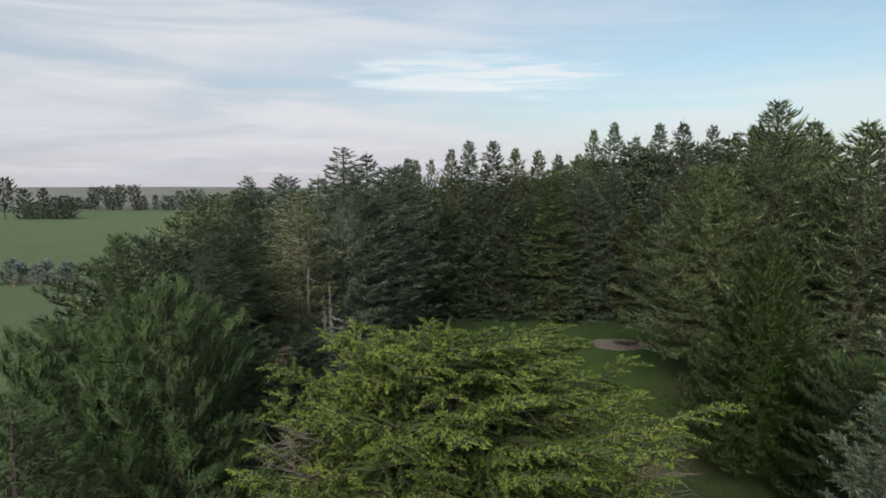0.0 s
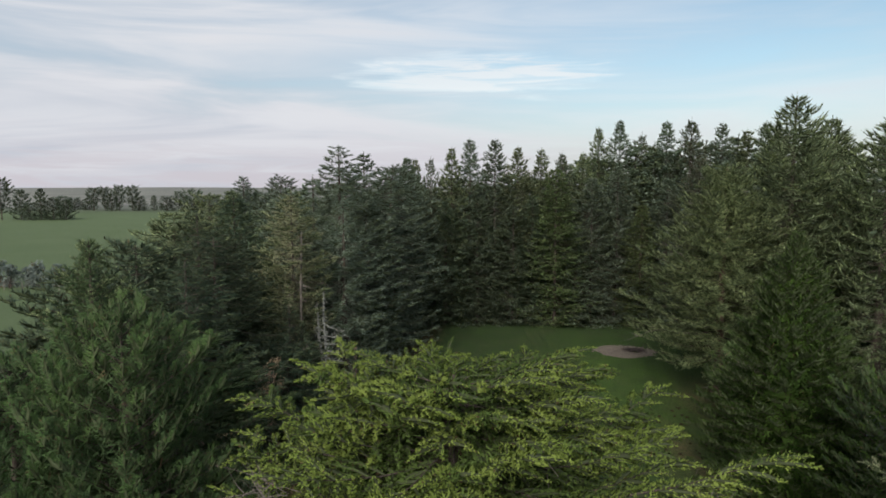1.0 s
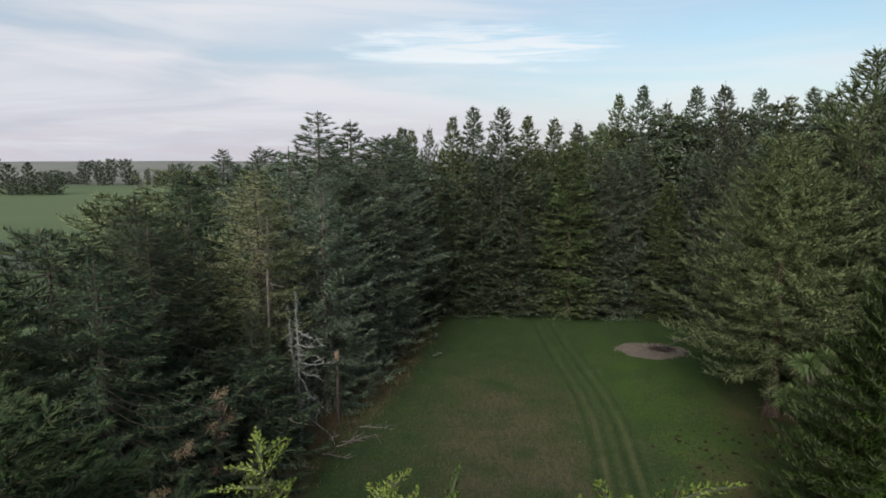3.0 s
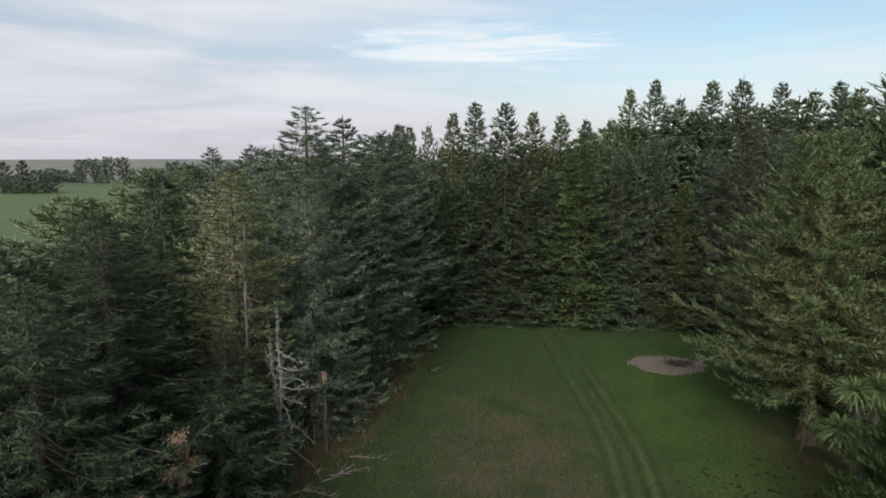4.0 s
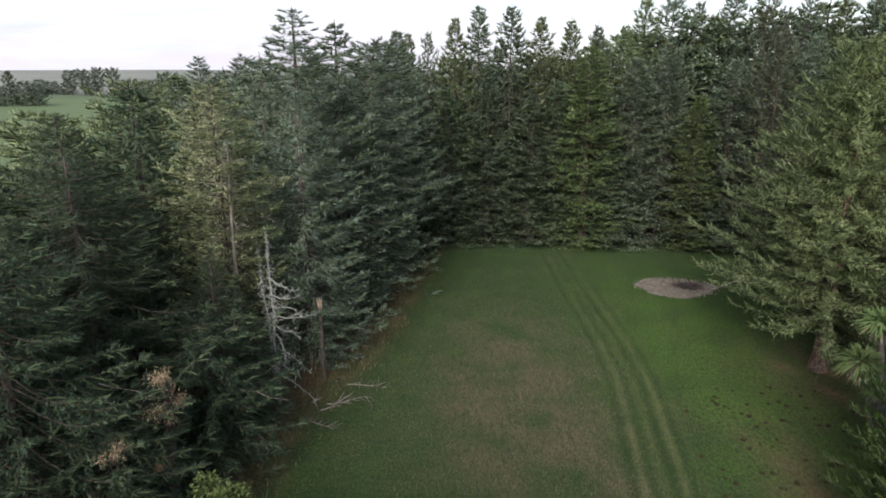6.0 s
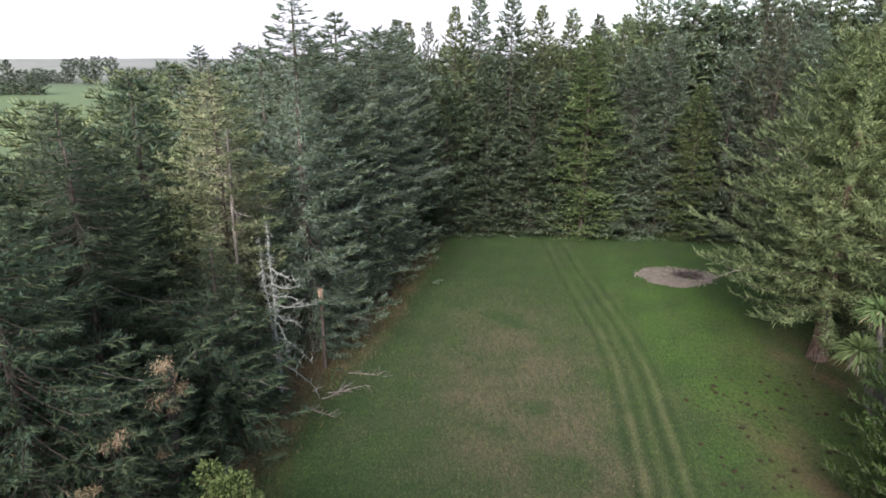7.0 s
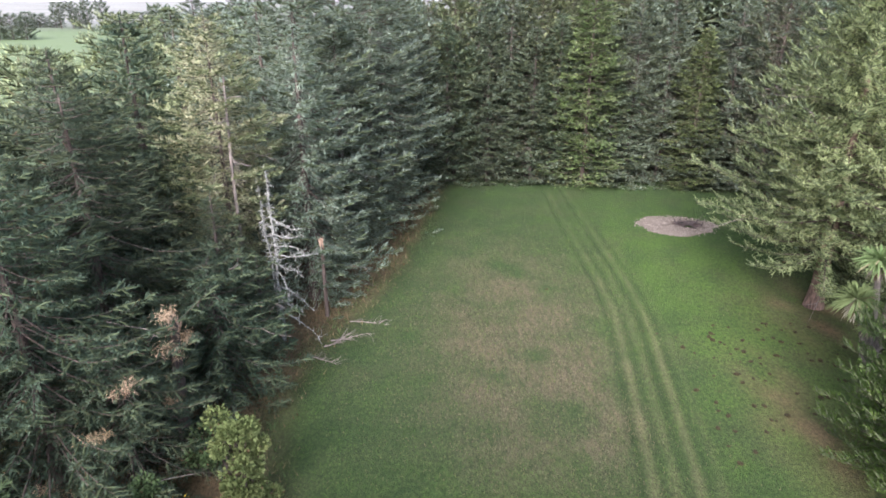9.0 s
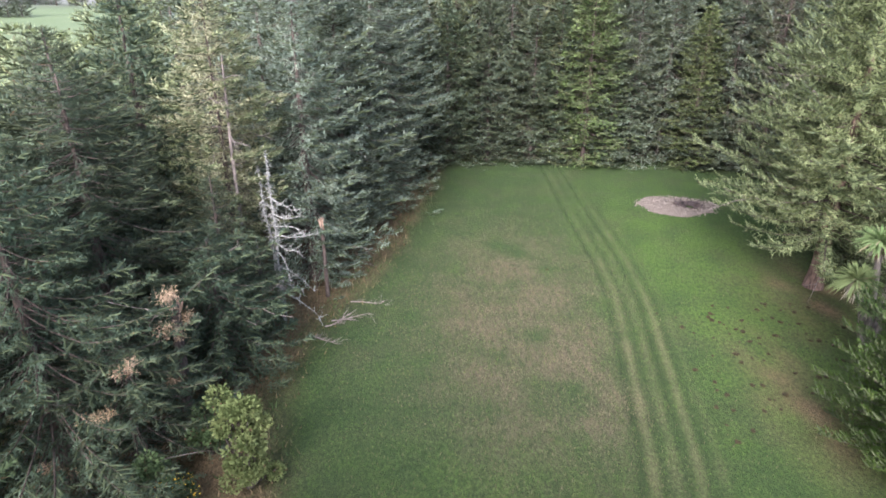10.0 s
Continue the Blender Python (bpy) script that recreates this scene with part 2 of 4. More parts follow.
def clad(rng, start, axis, length, radius, bow, sides, segs, p=2.0, q=0.8, rough=0.4, face=0.25):
    """The lumpy body of leafy twigs. Returns corners, triangles, the side each corner faces, and the twig of each triangle."""
    n, k = len(start), segs + 1
    s = np.linspace(0, 1, k)
    up = np.array([0, 0, 1.0])
    mid = start[:, None] + axis[:, None] * (length[:, None] * s)[..., None] + up * (length[:, None] * (bow[0] * s + bow[1] * s * s))[..., None]
    r = radius[:, None] * (1 - s ** p) ** q * np.minimum(1, 0.45 + 2.5 * s) + 0.004
    b = unit(np.cross(axis, up) + 1e-4)
    c = np.cross(b, axis)
    ang = np.arange(sides) * 2 * np.pi / sides + rng.random((n, 1)) * 6.283
    e = b[:, None] * np.cos(ang)[..., None] + c[:, None] * np.sin(ang)[..., None]
    lump = rng.uniform(1 - rough, 1 + rough, (n, k, sides))
    v = mid[:, :, None] + e[:, None] * (r[..., None] * lump)[..., None]
    face_ = unit(e[:, None] * (1.2 - face) + up * face + rng.normal(0, 0.12, v.shape))
    i = np.arange(n)[:, None, None] * k * sides
    j = np.arange(segs)[None, :, None] * sides
    t = np.arange(sides)[None, None]
    t1 = (t + 1) % sides
    tri = np.stack([np.stack([i + j + t, i + j + t1, i + j + sides + t1], -1), np.stack([i + j + t, i + j + sides + t1, i + j + sides + t], -1)], 3).reshape(-1, 3)
    return v.reshape(-1, 3), tri, face_.reshape(-1, 3), np.repeat(np.arange(n), segs * sides * 2)


def needled(name, label, x, y, H, R, seed, needles, fresh, wood=BARK, base=0.05, form=((0, 0.85), (0.15, 1), (0.5, 0.78), (0.8, 0.40), (1, 0.03)), pitch=(-14, 26), gap=0.55, ring=6,
            twig=(0.9, 0.24), per=60, half=0.02, sag=0.10, turn_up=0.14, bow=(-0.05, 0.12), sway=(0, 0, 0), lean=(0, 0), every=0.42, reach=(0.7, 1.1), from_s=0.42, inner=10, inner_size=0.30,
            trunk_r=None, tips=0.5, look_=None, sticks=0, group="", category="tree", uneven=1.0, fuller=1.0, thin_top=0.0, body=(3, 2, 0.26), solid=False, wild=0.14):
    """A conifer: whorls of boughs round a tapered trunk, each bough with leafy twigs along its outer part and needle shoots all round every twig."""
    rng = np.random.default_rng(seed)
    look_ = look_ or {}
    tree = tagged(new(name), label, category, group)
    tree.location = (x, y, 0)
    up = np.array([0, 0, 1.0])
    r0 = trunk_r or 0.014 * H + 0.06
    zs = np.linspace(0, H * 0.985, 14)
    f = zs / H
    wob = np.cumsum(rng.normal(0, 0.010 * H / 14, (14, 2)), 0) * (1 - f[:, None] * 0.3)
    mid = np.stack([wob[:, 0] + lean[0] * f ** 1.5, wob[:, 1] + lean[1] * f ** 1.5, zs], 1)
    rad = r0 * (1 - f) ** 0.85 + 0.012
    rad[0] *= 1.4
    v, q = tubes(mid[None], rad[None], 10)
    part("trunk", mesh_of("trunk", v, q, [wood], smooth=True), tree)
    # boughs in whorls
    hs, az = [], []
    z, turn = base * H, rng.random() * 6.283
    while z < H * 0.975:
        u = (z / H - base) / (1 - base)
        wide = np.interp(u, *zip(*form))
        n = max(4, int(round(ring * (0.55 + 0.45 * wide) * rng.uniform(0.85, 1.15))))
        turn += 0.7
        for k in range(n):
            hs.append(z + rng.normal(0, 0.22 * gap) * (1.2 - u))
            az.append(turn + 6.283 * (k + rng.uniform(-0.28, 0.28)) / n)
        z += gap * rng.uniform(0.8, 1.2) * (1.0 - 0.2 * u - 0.38 * u ** 5)
    z, az = np.clip(np.array(hs), 0.02 * H, H * 0.975), np.array(az)
    count = len(z)
    u = np.clip((z / H - base) / (1 - base), 0, 1)
    prof = np.interp(u, *zip(*form))
    bulge = 1 + uneven * (0.15 * np.sin(u * 15 + az * 2 + seed) + 0.11 * np.sin(u * 37 - az * 3 + seed * 2))
    L = np.maximum(0.18, R * prof * bulge * rng.uniform(*reach, count))
    el = np.radians(pitch[0] + (pitch[1] - pitch[0]) * u ** 1.2 + rng.normal(0, 6, count))
    P0 = np.stack([np.interp(z, zs, mid[:, 0]), np.interp(z, zs, mid[:, 1]), z], 1)
    hd = unit(np.stack([np.cos(az), np.sin(az), np.zeros(count)], 1) + 0.45 * np.array([sway[0], sway[1], 0.0]))
    bend = turn_up * (1 - 0.6 * u) + rng.normal(0, 0.05, count)
    el = np.minimum(el, np.arcsin(np.clip((H + 0.15 - z) / L - bend, -0.3, 0.95)))

    def along(i, s):
        rise = s * np.sin(el[i]) + bend[i] * s * s - sag * np.sin(np.pi * np.minimum(s, 1.0)) * np.minimum(L[i], 3.0) / 3.0
        return P0[i] + L[i][:, None] * (s * np.cos(el[i]))[:, None] * hd[i] + (L[i] * rise)[:, None] * up

    # leafy twigs along each bough and one at its end
    nt = np.maximum(4, (L * (1 - from_s) / every * fuller * 2 * (1 - thin_top * (u > 0.7))).astype(int) + 2)
    bi = np.repeat(np.arange(count), nt)
    o = np.arange(len(bi)) - np.repeat(np.cumsum(nt) - nt, nt)
    s = np.where(o == 0, 0.93, from_s + (0.97 - from_s) * (o + rng.random(len(bi)) - 0.5) / np.maximum(nt[bi] - 1, 1))
    s = np.clip(s, 0.1, 0.97)
    T = unit(along(bi, s) - along(bi, s - 0.08))
    side = np.stack([-hd[bi, 1], hd[bi, 0], np.zeros(len(bi))], 1) * np.where(o % 2 == 0, 1.0, -1.0)[:, None]
    phi = np.where(o == 0, rng.normal(0, 0.12, len(bi)), np.radians(rng.uniform(24, 64, len(bi))))
    D = unit(T * np.cos(phi)[:, None] + side * np.sin(phi)[:, None] + np.array(sway) + up * rng.normal(0.0, wild, len(bi))[:, None])
    tl = twig[0] * rng.uniform(0.65, 1.2, len(bi)) * np.clip(0.35 + 0.65 * L[bi] / 1.8, 0.35, 1.0) * (1.15 - 0.3 * s)
    tr = twig[1] * rng.uniform(0.75, 1.2, len(bi)) * np.clip(0.45 + 0.55 * L[bi] / 1.6, 0.45, 1.0)
    start = along(bi, s)
    few = np.maximum(12, per * tl / twig[0] * np.sqrt(tr / twig[1]))
    root, way, size, wid, face, sp, ip = plumes(rng, start, D, tl, tr, few, half, bow=bow, **look_)
    if solid:
        v, t3, face = fingers(root, way, size, wid, face)
        ip = np.repeat(ip, 3)
    else:
        v, t3 = shoots(rng, root, way, size, wid, 0.5)
        face = np.repeat(face, 3, 0)
    luck = rng.random(len(bi))
    slots = ((s[ip] > 0.5) & (0.85 * luck[ip] + 0.15 * rng.random(len(ip)) < tips)).astype(int)
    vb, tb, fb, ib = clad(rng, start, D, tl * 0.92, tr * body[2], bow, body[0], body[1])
    # branch wood
    ks = np.linspace(0, 1, 5)
    al = np.arange(count)
    lines = np.stack([along(al, np.full(count, k)) for k in ks], 1)
    w1, q1 = tubes(lines, (0.008 + 0.006 * L)[:, None] * (1.06 - ks), 4)
    tagged(part("branchwork", mesh_of("branchwork", w1, q1, [TWIG if wood is TWIG else BARK], smooth=True), tree), kind="stuff")
    # older needles nearer the stem
    ii = np.repeat(al, np.maximum(3, (inner * np.clip(L / 2.5, 0.3, 1.5)).astype(int)))
    ri = along(ii, rng.uniform(0.06, 0.72, len(ii))) + rng.normal(0, 0.10, (len(ii), 3))
    wi = unit(hd[ii] * rng.uniform(0.2, 1.0, len(ii))[:, None] + rng.normal(0, 0.5, (len(ii), 3)) - up * 0.25)
    li = np.clip(L[ii] * 0.25, 0.10, inner_size) * rng.uniform(0.7, 1.3, len(ii))
    v2, t2 = shoots(rng, ri, wi, li, li * 0.06, 0.9)
    # the leader
    n = 16
    zl = H * rng.uniform(0.955, 0.995, n)
    rl = np.stack([np.interp(zl, zs, mid[:, 0]), np.interp(zl, zs, mid[:, 1]), zl], 1)
    v4, t4 = shoots(rng, rl, unit(rng.normal(0, 0.5, (n, 3)) + [0, 0, 1.0]), np.full(n, 0.16), np.full(n, half))
    face = np.concatenate([face, np.repeat(np.concatenate([unit(hd[ii] + [0, 0, 0.4]), np.tile([0, 0, 1.0], (n, 1))]), 3, 0), fb])
    t3 = np.concatenate([t3, t2 + len(v), t4 + len(v) + len(v2), tb + len(v) + len(v2) + len(v4)])
    v = np.concatenate([v, v2, v4, vb])
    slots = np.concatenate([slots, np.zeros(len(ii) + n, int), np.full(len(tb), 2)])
    part("crown", mesh_of("crown", v, t3, [needles, fresh, SHADED_STEM], slots, lean_to=face), tree)
    # bare grey sticks among the boughs
    if sticks:
        pick = rng.choice(count, sticks)
        p = along(pick, rng.uniform(0.5, 0.8, sticks))
        d = unit(hd[pick] + rng.normal(0, 0.45, (sticks, 3)))
        ln = L[pick] * rng.uniform(0.25, 0.5, sticks)
        pts = [p + d * (ln * k)[:, None] + rng.normal(0, 0.10 * k, (sticks, 3)) for k in (0, 0.3, 0.6, 1.0)]
        fork = unit(d + rng.normal(0, 0.5, (sticks, 3)))
        more = [pts[2] + fork * (ln * 0.4 * k)[:, None] for k in (0, 0.3, 0.6, 1.0)]
        v, q = tubes(np.concatenate([np.stack(pts, 1), np.stack(more, 1)]), np.tile([0.020, 0.016, 0.011, 0.004], (2 * sticks, 1)), 4)
        tagged(part("deadwood", mesh_of("deadwood", v, q, [TWIG], smooth=True), tree, "bare grey dead twigs"), kind="stuff")
    return tree


def withered_sprays(tree, seed, spots):
    """Sprays on a tree that have died and turned tan: x, y, z and radius of each."""
    rng = np.random.default_rng(seed)
    for px, py, pz, pr in spots:
        n = int(1100 * pr)
        mids = rng.normal(0, pr * 0.55, (5, 3)) * [1.1, 0.8, 0.9]
        d = rng.normal(size=(n, 3))
        p = np.array((px, py, pz)) + mids[rng.integers(0, 5, n)] + d * [pr * 0.30, pr * 0.25, pr * 0.22]
        v, t = shoots(rng, p, unit(d * 0.4 + rng.normal(0, 0.6, (n, 3)) - [0, 0, 0.5]), rng.uniform(0.05, 0.15, n), rng.uniform(0.007, 0.016, n), 0.8)
        tagged(part("withered_spray", mesh_of("withered_spray", v, t, [WITHERED]), tree, "dead tan spray"), kind="stuff")


def dead_fans(tree, seed, spots):
    """Fans of bare dead twigs at limb ends: place, heading and length of each."""
    rng = np.random.default_rng(seed)
    lines = []
    for px, py, pz, dx, dy, dz, ln in spots:
        for i in range(14):
            d = unit(np.array([dx, dy, dz]) + rng.normal(0, 0.30, 3))
            p = np.array([px, py, pz]) + rng.normal(0, 0.22, 3) - d * 0.4
            for k in range(5):
                bend = rng.normal(0, 0.16, 3) * ln
                e = d if k == 0 else unit(d + rng.normal(0, 0.6, 3))
                w = ln * rng.uniform(0.7, 1.1) if k == 0 else ln * rng.uniform(0.2, 0.45)
                o = p if k == 0 else p + d * ln * rng.uniform(0.2, 0.75)
                lines.append([o, o + e * w * 0.35 + bend * 0.3, o + e * w * 0.7 + bend * 0.8, o + e * w + bend * 1.5])
    v, q = tubes(np.array(lines), np.tile([0.010, 0.008, 0.0055, 0.002], (len(lines), 1)), 4)
    tagged(part("deadwood", mesh_of("deadwood", v, q, [TWIG], smooth=True), tree, "bare grey dead twigs"), kind="stuff")


# ---------------------------------------------------------------- ground
def rut_x(y):
    return np.interp(y, [10, 22, 26, 29.8, 33.1, 37, 40, 44, 50, 56, 62], [1.5, 4.6, 5.6, 6.38, 6.9, 7.45, 7.85, 8.05, 7.98, 7.95, 7.95])


def left_edge(y):
    return np.interp(y, [-10, 20, 28, 31.5, 34.5, 38, 42.4, 47.6, 55, 63], [-3.5, -4.2, -5.0, -5.9, -6.0, -5.2, -3.5, -2.4, -1.2, -0.3])


def lawn(x, y):
    """1 on the mown clearing, 0 in the wood round it."""
    a = np.clip((x - left_edge(y) + 0.9) / 0.9, 0, 1)
    b = np.clip((65.0 - y) / 0.8, 0, 1)
    c = np.clip((29.0 - x) / 3, 0, 1)
    return a * b * c


def waves(x, y, seed, size):
    r = np.random.default_rng(seed)
    out = 0
    for i in range(7):
        a, k, p = r.random() * 6.283, (0.6 + r.random()) * 6.283 / size, r.random() * 6.283
        out = out + np.sin(k * (x * np.cos(a) + y * np.sin(a)) + p)
    return out / 7


def height(x, y):
    near = np.exp(-((x - 6) / 45) ** 2 - ((y - 38) / 45) ** 2)
    h = near * (0.10 * waves(x, y, 3, 9) + 0.03 * waves(x, y, 4, 2.2))
    on = ((y > 12) & (y < 62)).astype(float)
    for off in (-0.28, 1.10):
        h = h - 0.07 * on * np.exp(-((x - rut_x(y) - off) / 0.17) ** 2)
    far = np.clip((np.hypot(x, y) - 900) / 2500, 0, 1)
    return h + far * (10 + 9 * waves(x, y, 8, 1700))


tail = 40 * 1.22 ** np.arange(0, 24)
gx = np.unique(np.round(np.concatenate([-12 - tail[::-1] + 40, np.arange(-12, 3.5, 0.25), np.arange(3.5, 11, 0.09), np.arange(11, 24, 0.25), 24 + tail - 40]), 3))
gy = np.unique(np.round(np.concatenate([14 - tail[::-1] + 40, np.arange(14, 66, 0.42), 66 + tail - 40]), 3))
gx, gy = gx[np.abs(gx) < 4900], gy[np.abs(gy) < 4900]
X, Y = np.meshgrid(gx, gy)
co = np.stack([X.ravel(), Y.ravel(), height(X, Y).ravel()], 1)
ix = np.arange(X.size).reshape(X.shape)
quads = np.stack([ix[:-1, :-1], ix[:-1, 1:], ix[1:, 1:], ix[1:, :-1]], -1).reshape(-1, 4)


def dry_grass(x, y):
    a = 1.35 * np.exp(-((x - 3.1 - 0.05 * (y - 38)) / 4.0) ** 2 - ((y - 38) / 9) ** 2)
    b = np.exp(-((x - 5.2) / 1.3) ** 2 - ((y - 31.5) / 5) ** 2)
    return np.clip((a + 0.5 * b) * (0.68 + 0.7 * waves(x * 1.6, y, 11, 5) + 0.6 * waves(x, y * 0.6, 12, 1.5)), 0, 1)


def litter(x, y):
    wood = 1 - lawn(x, y)
    near = (np.abs(x - 5) < 45) & (np.abs(y - 42) < 48)
    paddock = np.clip((-17 - x) / 3, 0, 1)
    a = 0.9 * np.exp(-((x - 17.4) / 2.6) ** 2 - ((y - 39.5) / 4.5) ** 2)
    b = 1.0 * np.exp(-((x - 12.5) / 1.4) ** 2 - ((y - 32) / 4) ** 2)
    c = 0.9 * np.exp(-((x - left_edge(y) + 0.25) / 0.65) ** 2)
    spots = np.clip(a + b + c, 0, 1) * (0.65 + 0.8 * waves(x, y, 15, 2.4))
    return np.clip(np.maximum(spots, wood) * near * (1 - paddock), 0, 1)


def track(x, y):
    return np.clip(1.5 - (y - 26) / 24, 0.35, 1) * (0.62 + 0.75 * waves(x * 0.3, y, 55, 4.5) + 0.4 * waves(x, y, 56, 1.2)) * sum(np.exp(-((x - rut_x(y) - o) / wd) ** 2) * k for o, wd, k in ((0.03, 0.15, 0.9), (1.42, 0.15, 0.9), (0.72, 0.16, 0.45), (-0.75, 0.14, 0.2), (2.1, 0.15, 0.25)))


def rut_edge(x, y):
    """Rank dark grass beside the wheel tracks."""
    lines = sum(k * np.exp(-((x - rut_x(y) - o) / 0.14) ** 2) for o, k in ((-0.30, 1.15), (0.36, 0.8), (1.08, 1.15), (1.76, 0.8)))
    return np.clip(lines * (0.75 + 0.8 * waves(x, y, 51, 4)), 0, 1) * ((y > 10) & (y < 60)) * np.clip(1.6 - (y - 26) / 30, 0.4, 1)


def lush(x, y):
    return np.clip(0.9 * waves(x, y, 41, 3.2) + 0.5 * waves(x, y, 42, 1.1), 0, 1) * 0.5 * (1 - dry_grass(x, y)) + (0.95 + 0.9 * waves(x, y, 43, 3.5)) * np.exp(-((x - 13) / 4.6) ** 2 - ((y - 42) / 14) ** 2) + (0.6 + 0.8 * waves(x, y, 44, 1.6)) * np.exp(-((x - 2) / 4.5) ** 2 - ((y - 26) / 3.5) ** 2)


def ground_colour(n):
    where = n.add("ShaderNodeTexCoord").outputs["Object"]
    get = lambda a: n.add("ShaderNodeAttribute", attr=a).outputs["Fac"]
    blades = n.noise(n.stretch(where, (1, 0.6, 1)), 9.0, 6.0, 0.7)
    patchy = n.noise(where, 0.35, 4.0)
    stalks = n.noise(n.stretch(where, (1, 0.3, 1)), 5.0, 6.0, 0.7)
    speck = n.noise(where, 3.0, 5.0, 0.75)
    grain = n.noise(n.stretch(where, (1, 0.5, 1)), 16.0, 3.0, 0.7)
    c = n.mix(n.span(blades, 0.3, 0.7), (0.010, 0.025, 0.005), (0.029, 0.052, 0.012))
    c = n.mix(n.math("MULTIPLY", get("lush"), 0.8), c, n.mix(n.span(blades, 0.3, 0.7), (0.016, 0.044, 0.004), (0.064, 0.112, 0.016)))
    c = n.mix(n.span(speck, 0.52, 0.72, 0.0, 0.55), c, (0.016, 0.034, 0.006))
    c = n.mix(n.span(speck, 0.30, 0.46, 0.40, 0.0), c, (0.050, 0.069, 0.019))
    c = n.mix(n.math("MULTIPLY", n.span(patchy, 0.45, 0.7), 0.35), c, (0.042, 0.047, 0.018))
    c = n.mix(n.math("MULTIPLY", get("dry_grass"), n.span(stalks, 0.35, 0.62, 0.3, 0.95)), c, n.mix(blades, (0.050, 0.044, 0.022), (0.110, 0.092, 0.052)))
    c = n.mix(n.math("MULTIPLY", get("wheel_track"), n.span(patchy, 0.3, 0.6, 0.5, 0.85)), c, n.mix(blades, (0.072, 0.074, 0.028), (0.128, 0.122, 0.056)))
    c = n.mix(n.math("MULTIPLY", get("rut_edge"), 0.8), c, n.mix(blades, (0.010, 0.020, 0.004), (0.026, 0.046, 0.010)))
    c = n.mix(n.math("MULTIPLY", get("litter"), n.span(blades, 0.2, 0.6, 0.55, 1.0)), c, n.mix(blades, (0.036, 0.027, 0.012), (0.150, 0.104, 0.052)))
    c = n.mix(n.span(patchy, 0.35, 0.6, 0.45, 1.0), c, n.mix(n.span(grain, 0.3, 0.7), (0.62, 0.62, 0.62), (1.35, 1.35, 1.35)), "MULTIPLY")
    green = n.mix(n.noise(where, 0.06, 5.0, 0.6), (0.058, 0.090, 0.034), (0.094, 0.124, 0.056))
    c = n.mix(get("paddock"), c, green)
    # far plain, paled in its colour to stand in for distance haze
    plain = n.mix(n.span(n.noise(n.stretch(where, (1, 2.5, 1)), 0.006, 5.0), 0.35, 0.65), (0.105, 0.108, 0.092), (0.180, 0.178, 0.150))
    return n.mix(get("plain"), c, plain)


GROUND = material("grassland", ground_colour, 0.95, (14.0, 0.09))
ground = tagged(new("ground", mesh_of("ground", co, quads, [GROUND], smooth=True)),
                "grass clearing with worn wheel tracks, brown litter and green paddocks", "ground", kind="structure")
fields = {"dry_grass": dry_grass(X, Y) * lawn(X, Y), "litter": litter(X, Y), "rut_edge": rut_edge(X, Y), "wheel_track": np.clip(track(X, Y), 0, 1) * ((Y > 10) & (Y < 61)),
          "lush": np.clip(lush(X, Y), 0, 1) * lawn(X, Y), "paddock": np.clip((-15 - X) / 6, 0, 1) * np.clip((385 - Y) / 20, 0, 1) + np.clip((Y - 90) / 10, 0, 1) * np.clip((385 - Y) / 20, 0, 1) * (X > -15),
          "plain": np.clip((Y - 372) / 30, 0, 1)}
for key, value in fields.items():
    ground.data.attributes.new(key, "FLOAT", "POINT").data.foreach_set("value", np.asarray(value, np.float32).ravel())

# ---------------------------------------------------------------- tree kinds of the wood
WOOD = "trees of the wood"
SPIRE = ((0, 0.9), (0.10, 1), (0.45, 0.90), (0.65, 0.76), (0.80, 0.48), (0.92, 0.20), (1, 0.005))
STACK = ((0, 0.9), (0.12, 1), (0.30, 0.78), (0.42, 0.92), (0.60, 0.70), (0.72, 0.66), (0.86, 0.36), (1, 0.03))
BROADTOP = ((0, 0.9), (0.25, 1), (0.55, 0.85), (0.75, 0.56), (0.90, 0.23), (1, 0.03))
ROUND = ((0, 0.9), (0.30, 1), (0.60, 0.92), (0.80, 0.70), (0.93, 0.40), (1, 0.08))
BODY = ((0, 0.9), (0.15, 1), (0.40, 0.9), (0.70, 0.60), (0.88, 0.30), (1, 0.04))
kinds = []
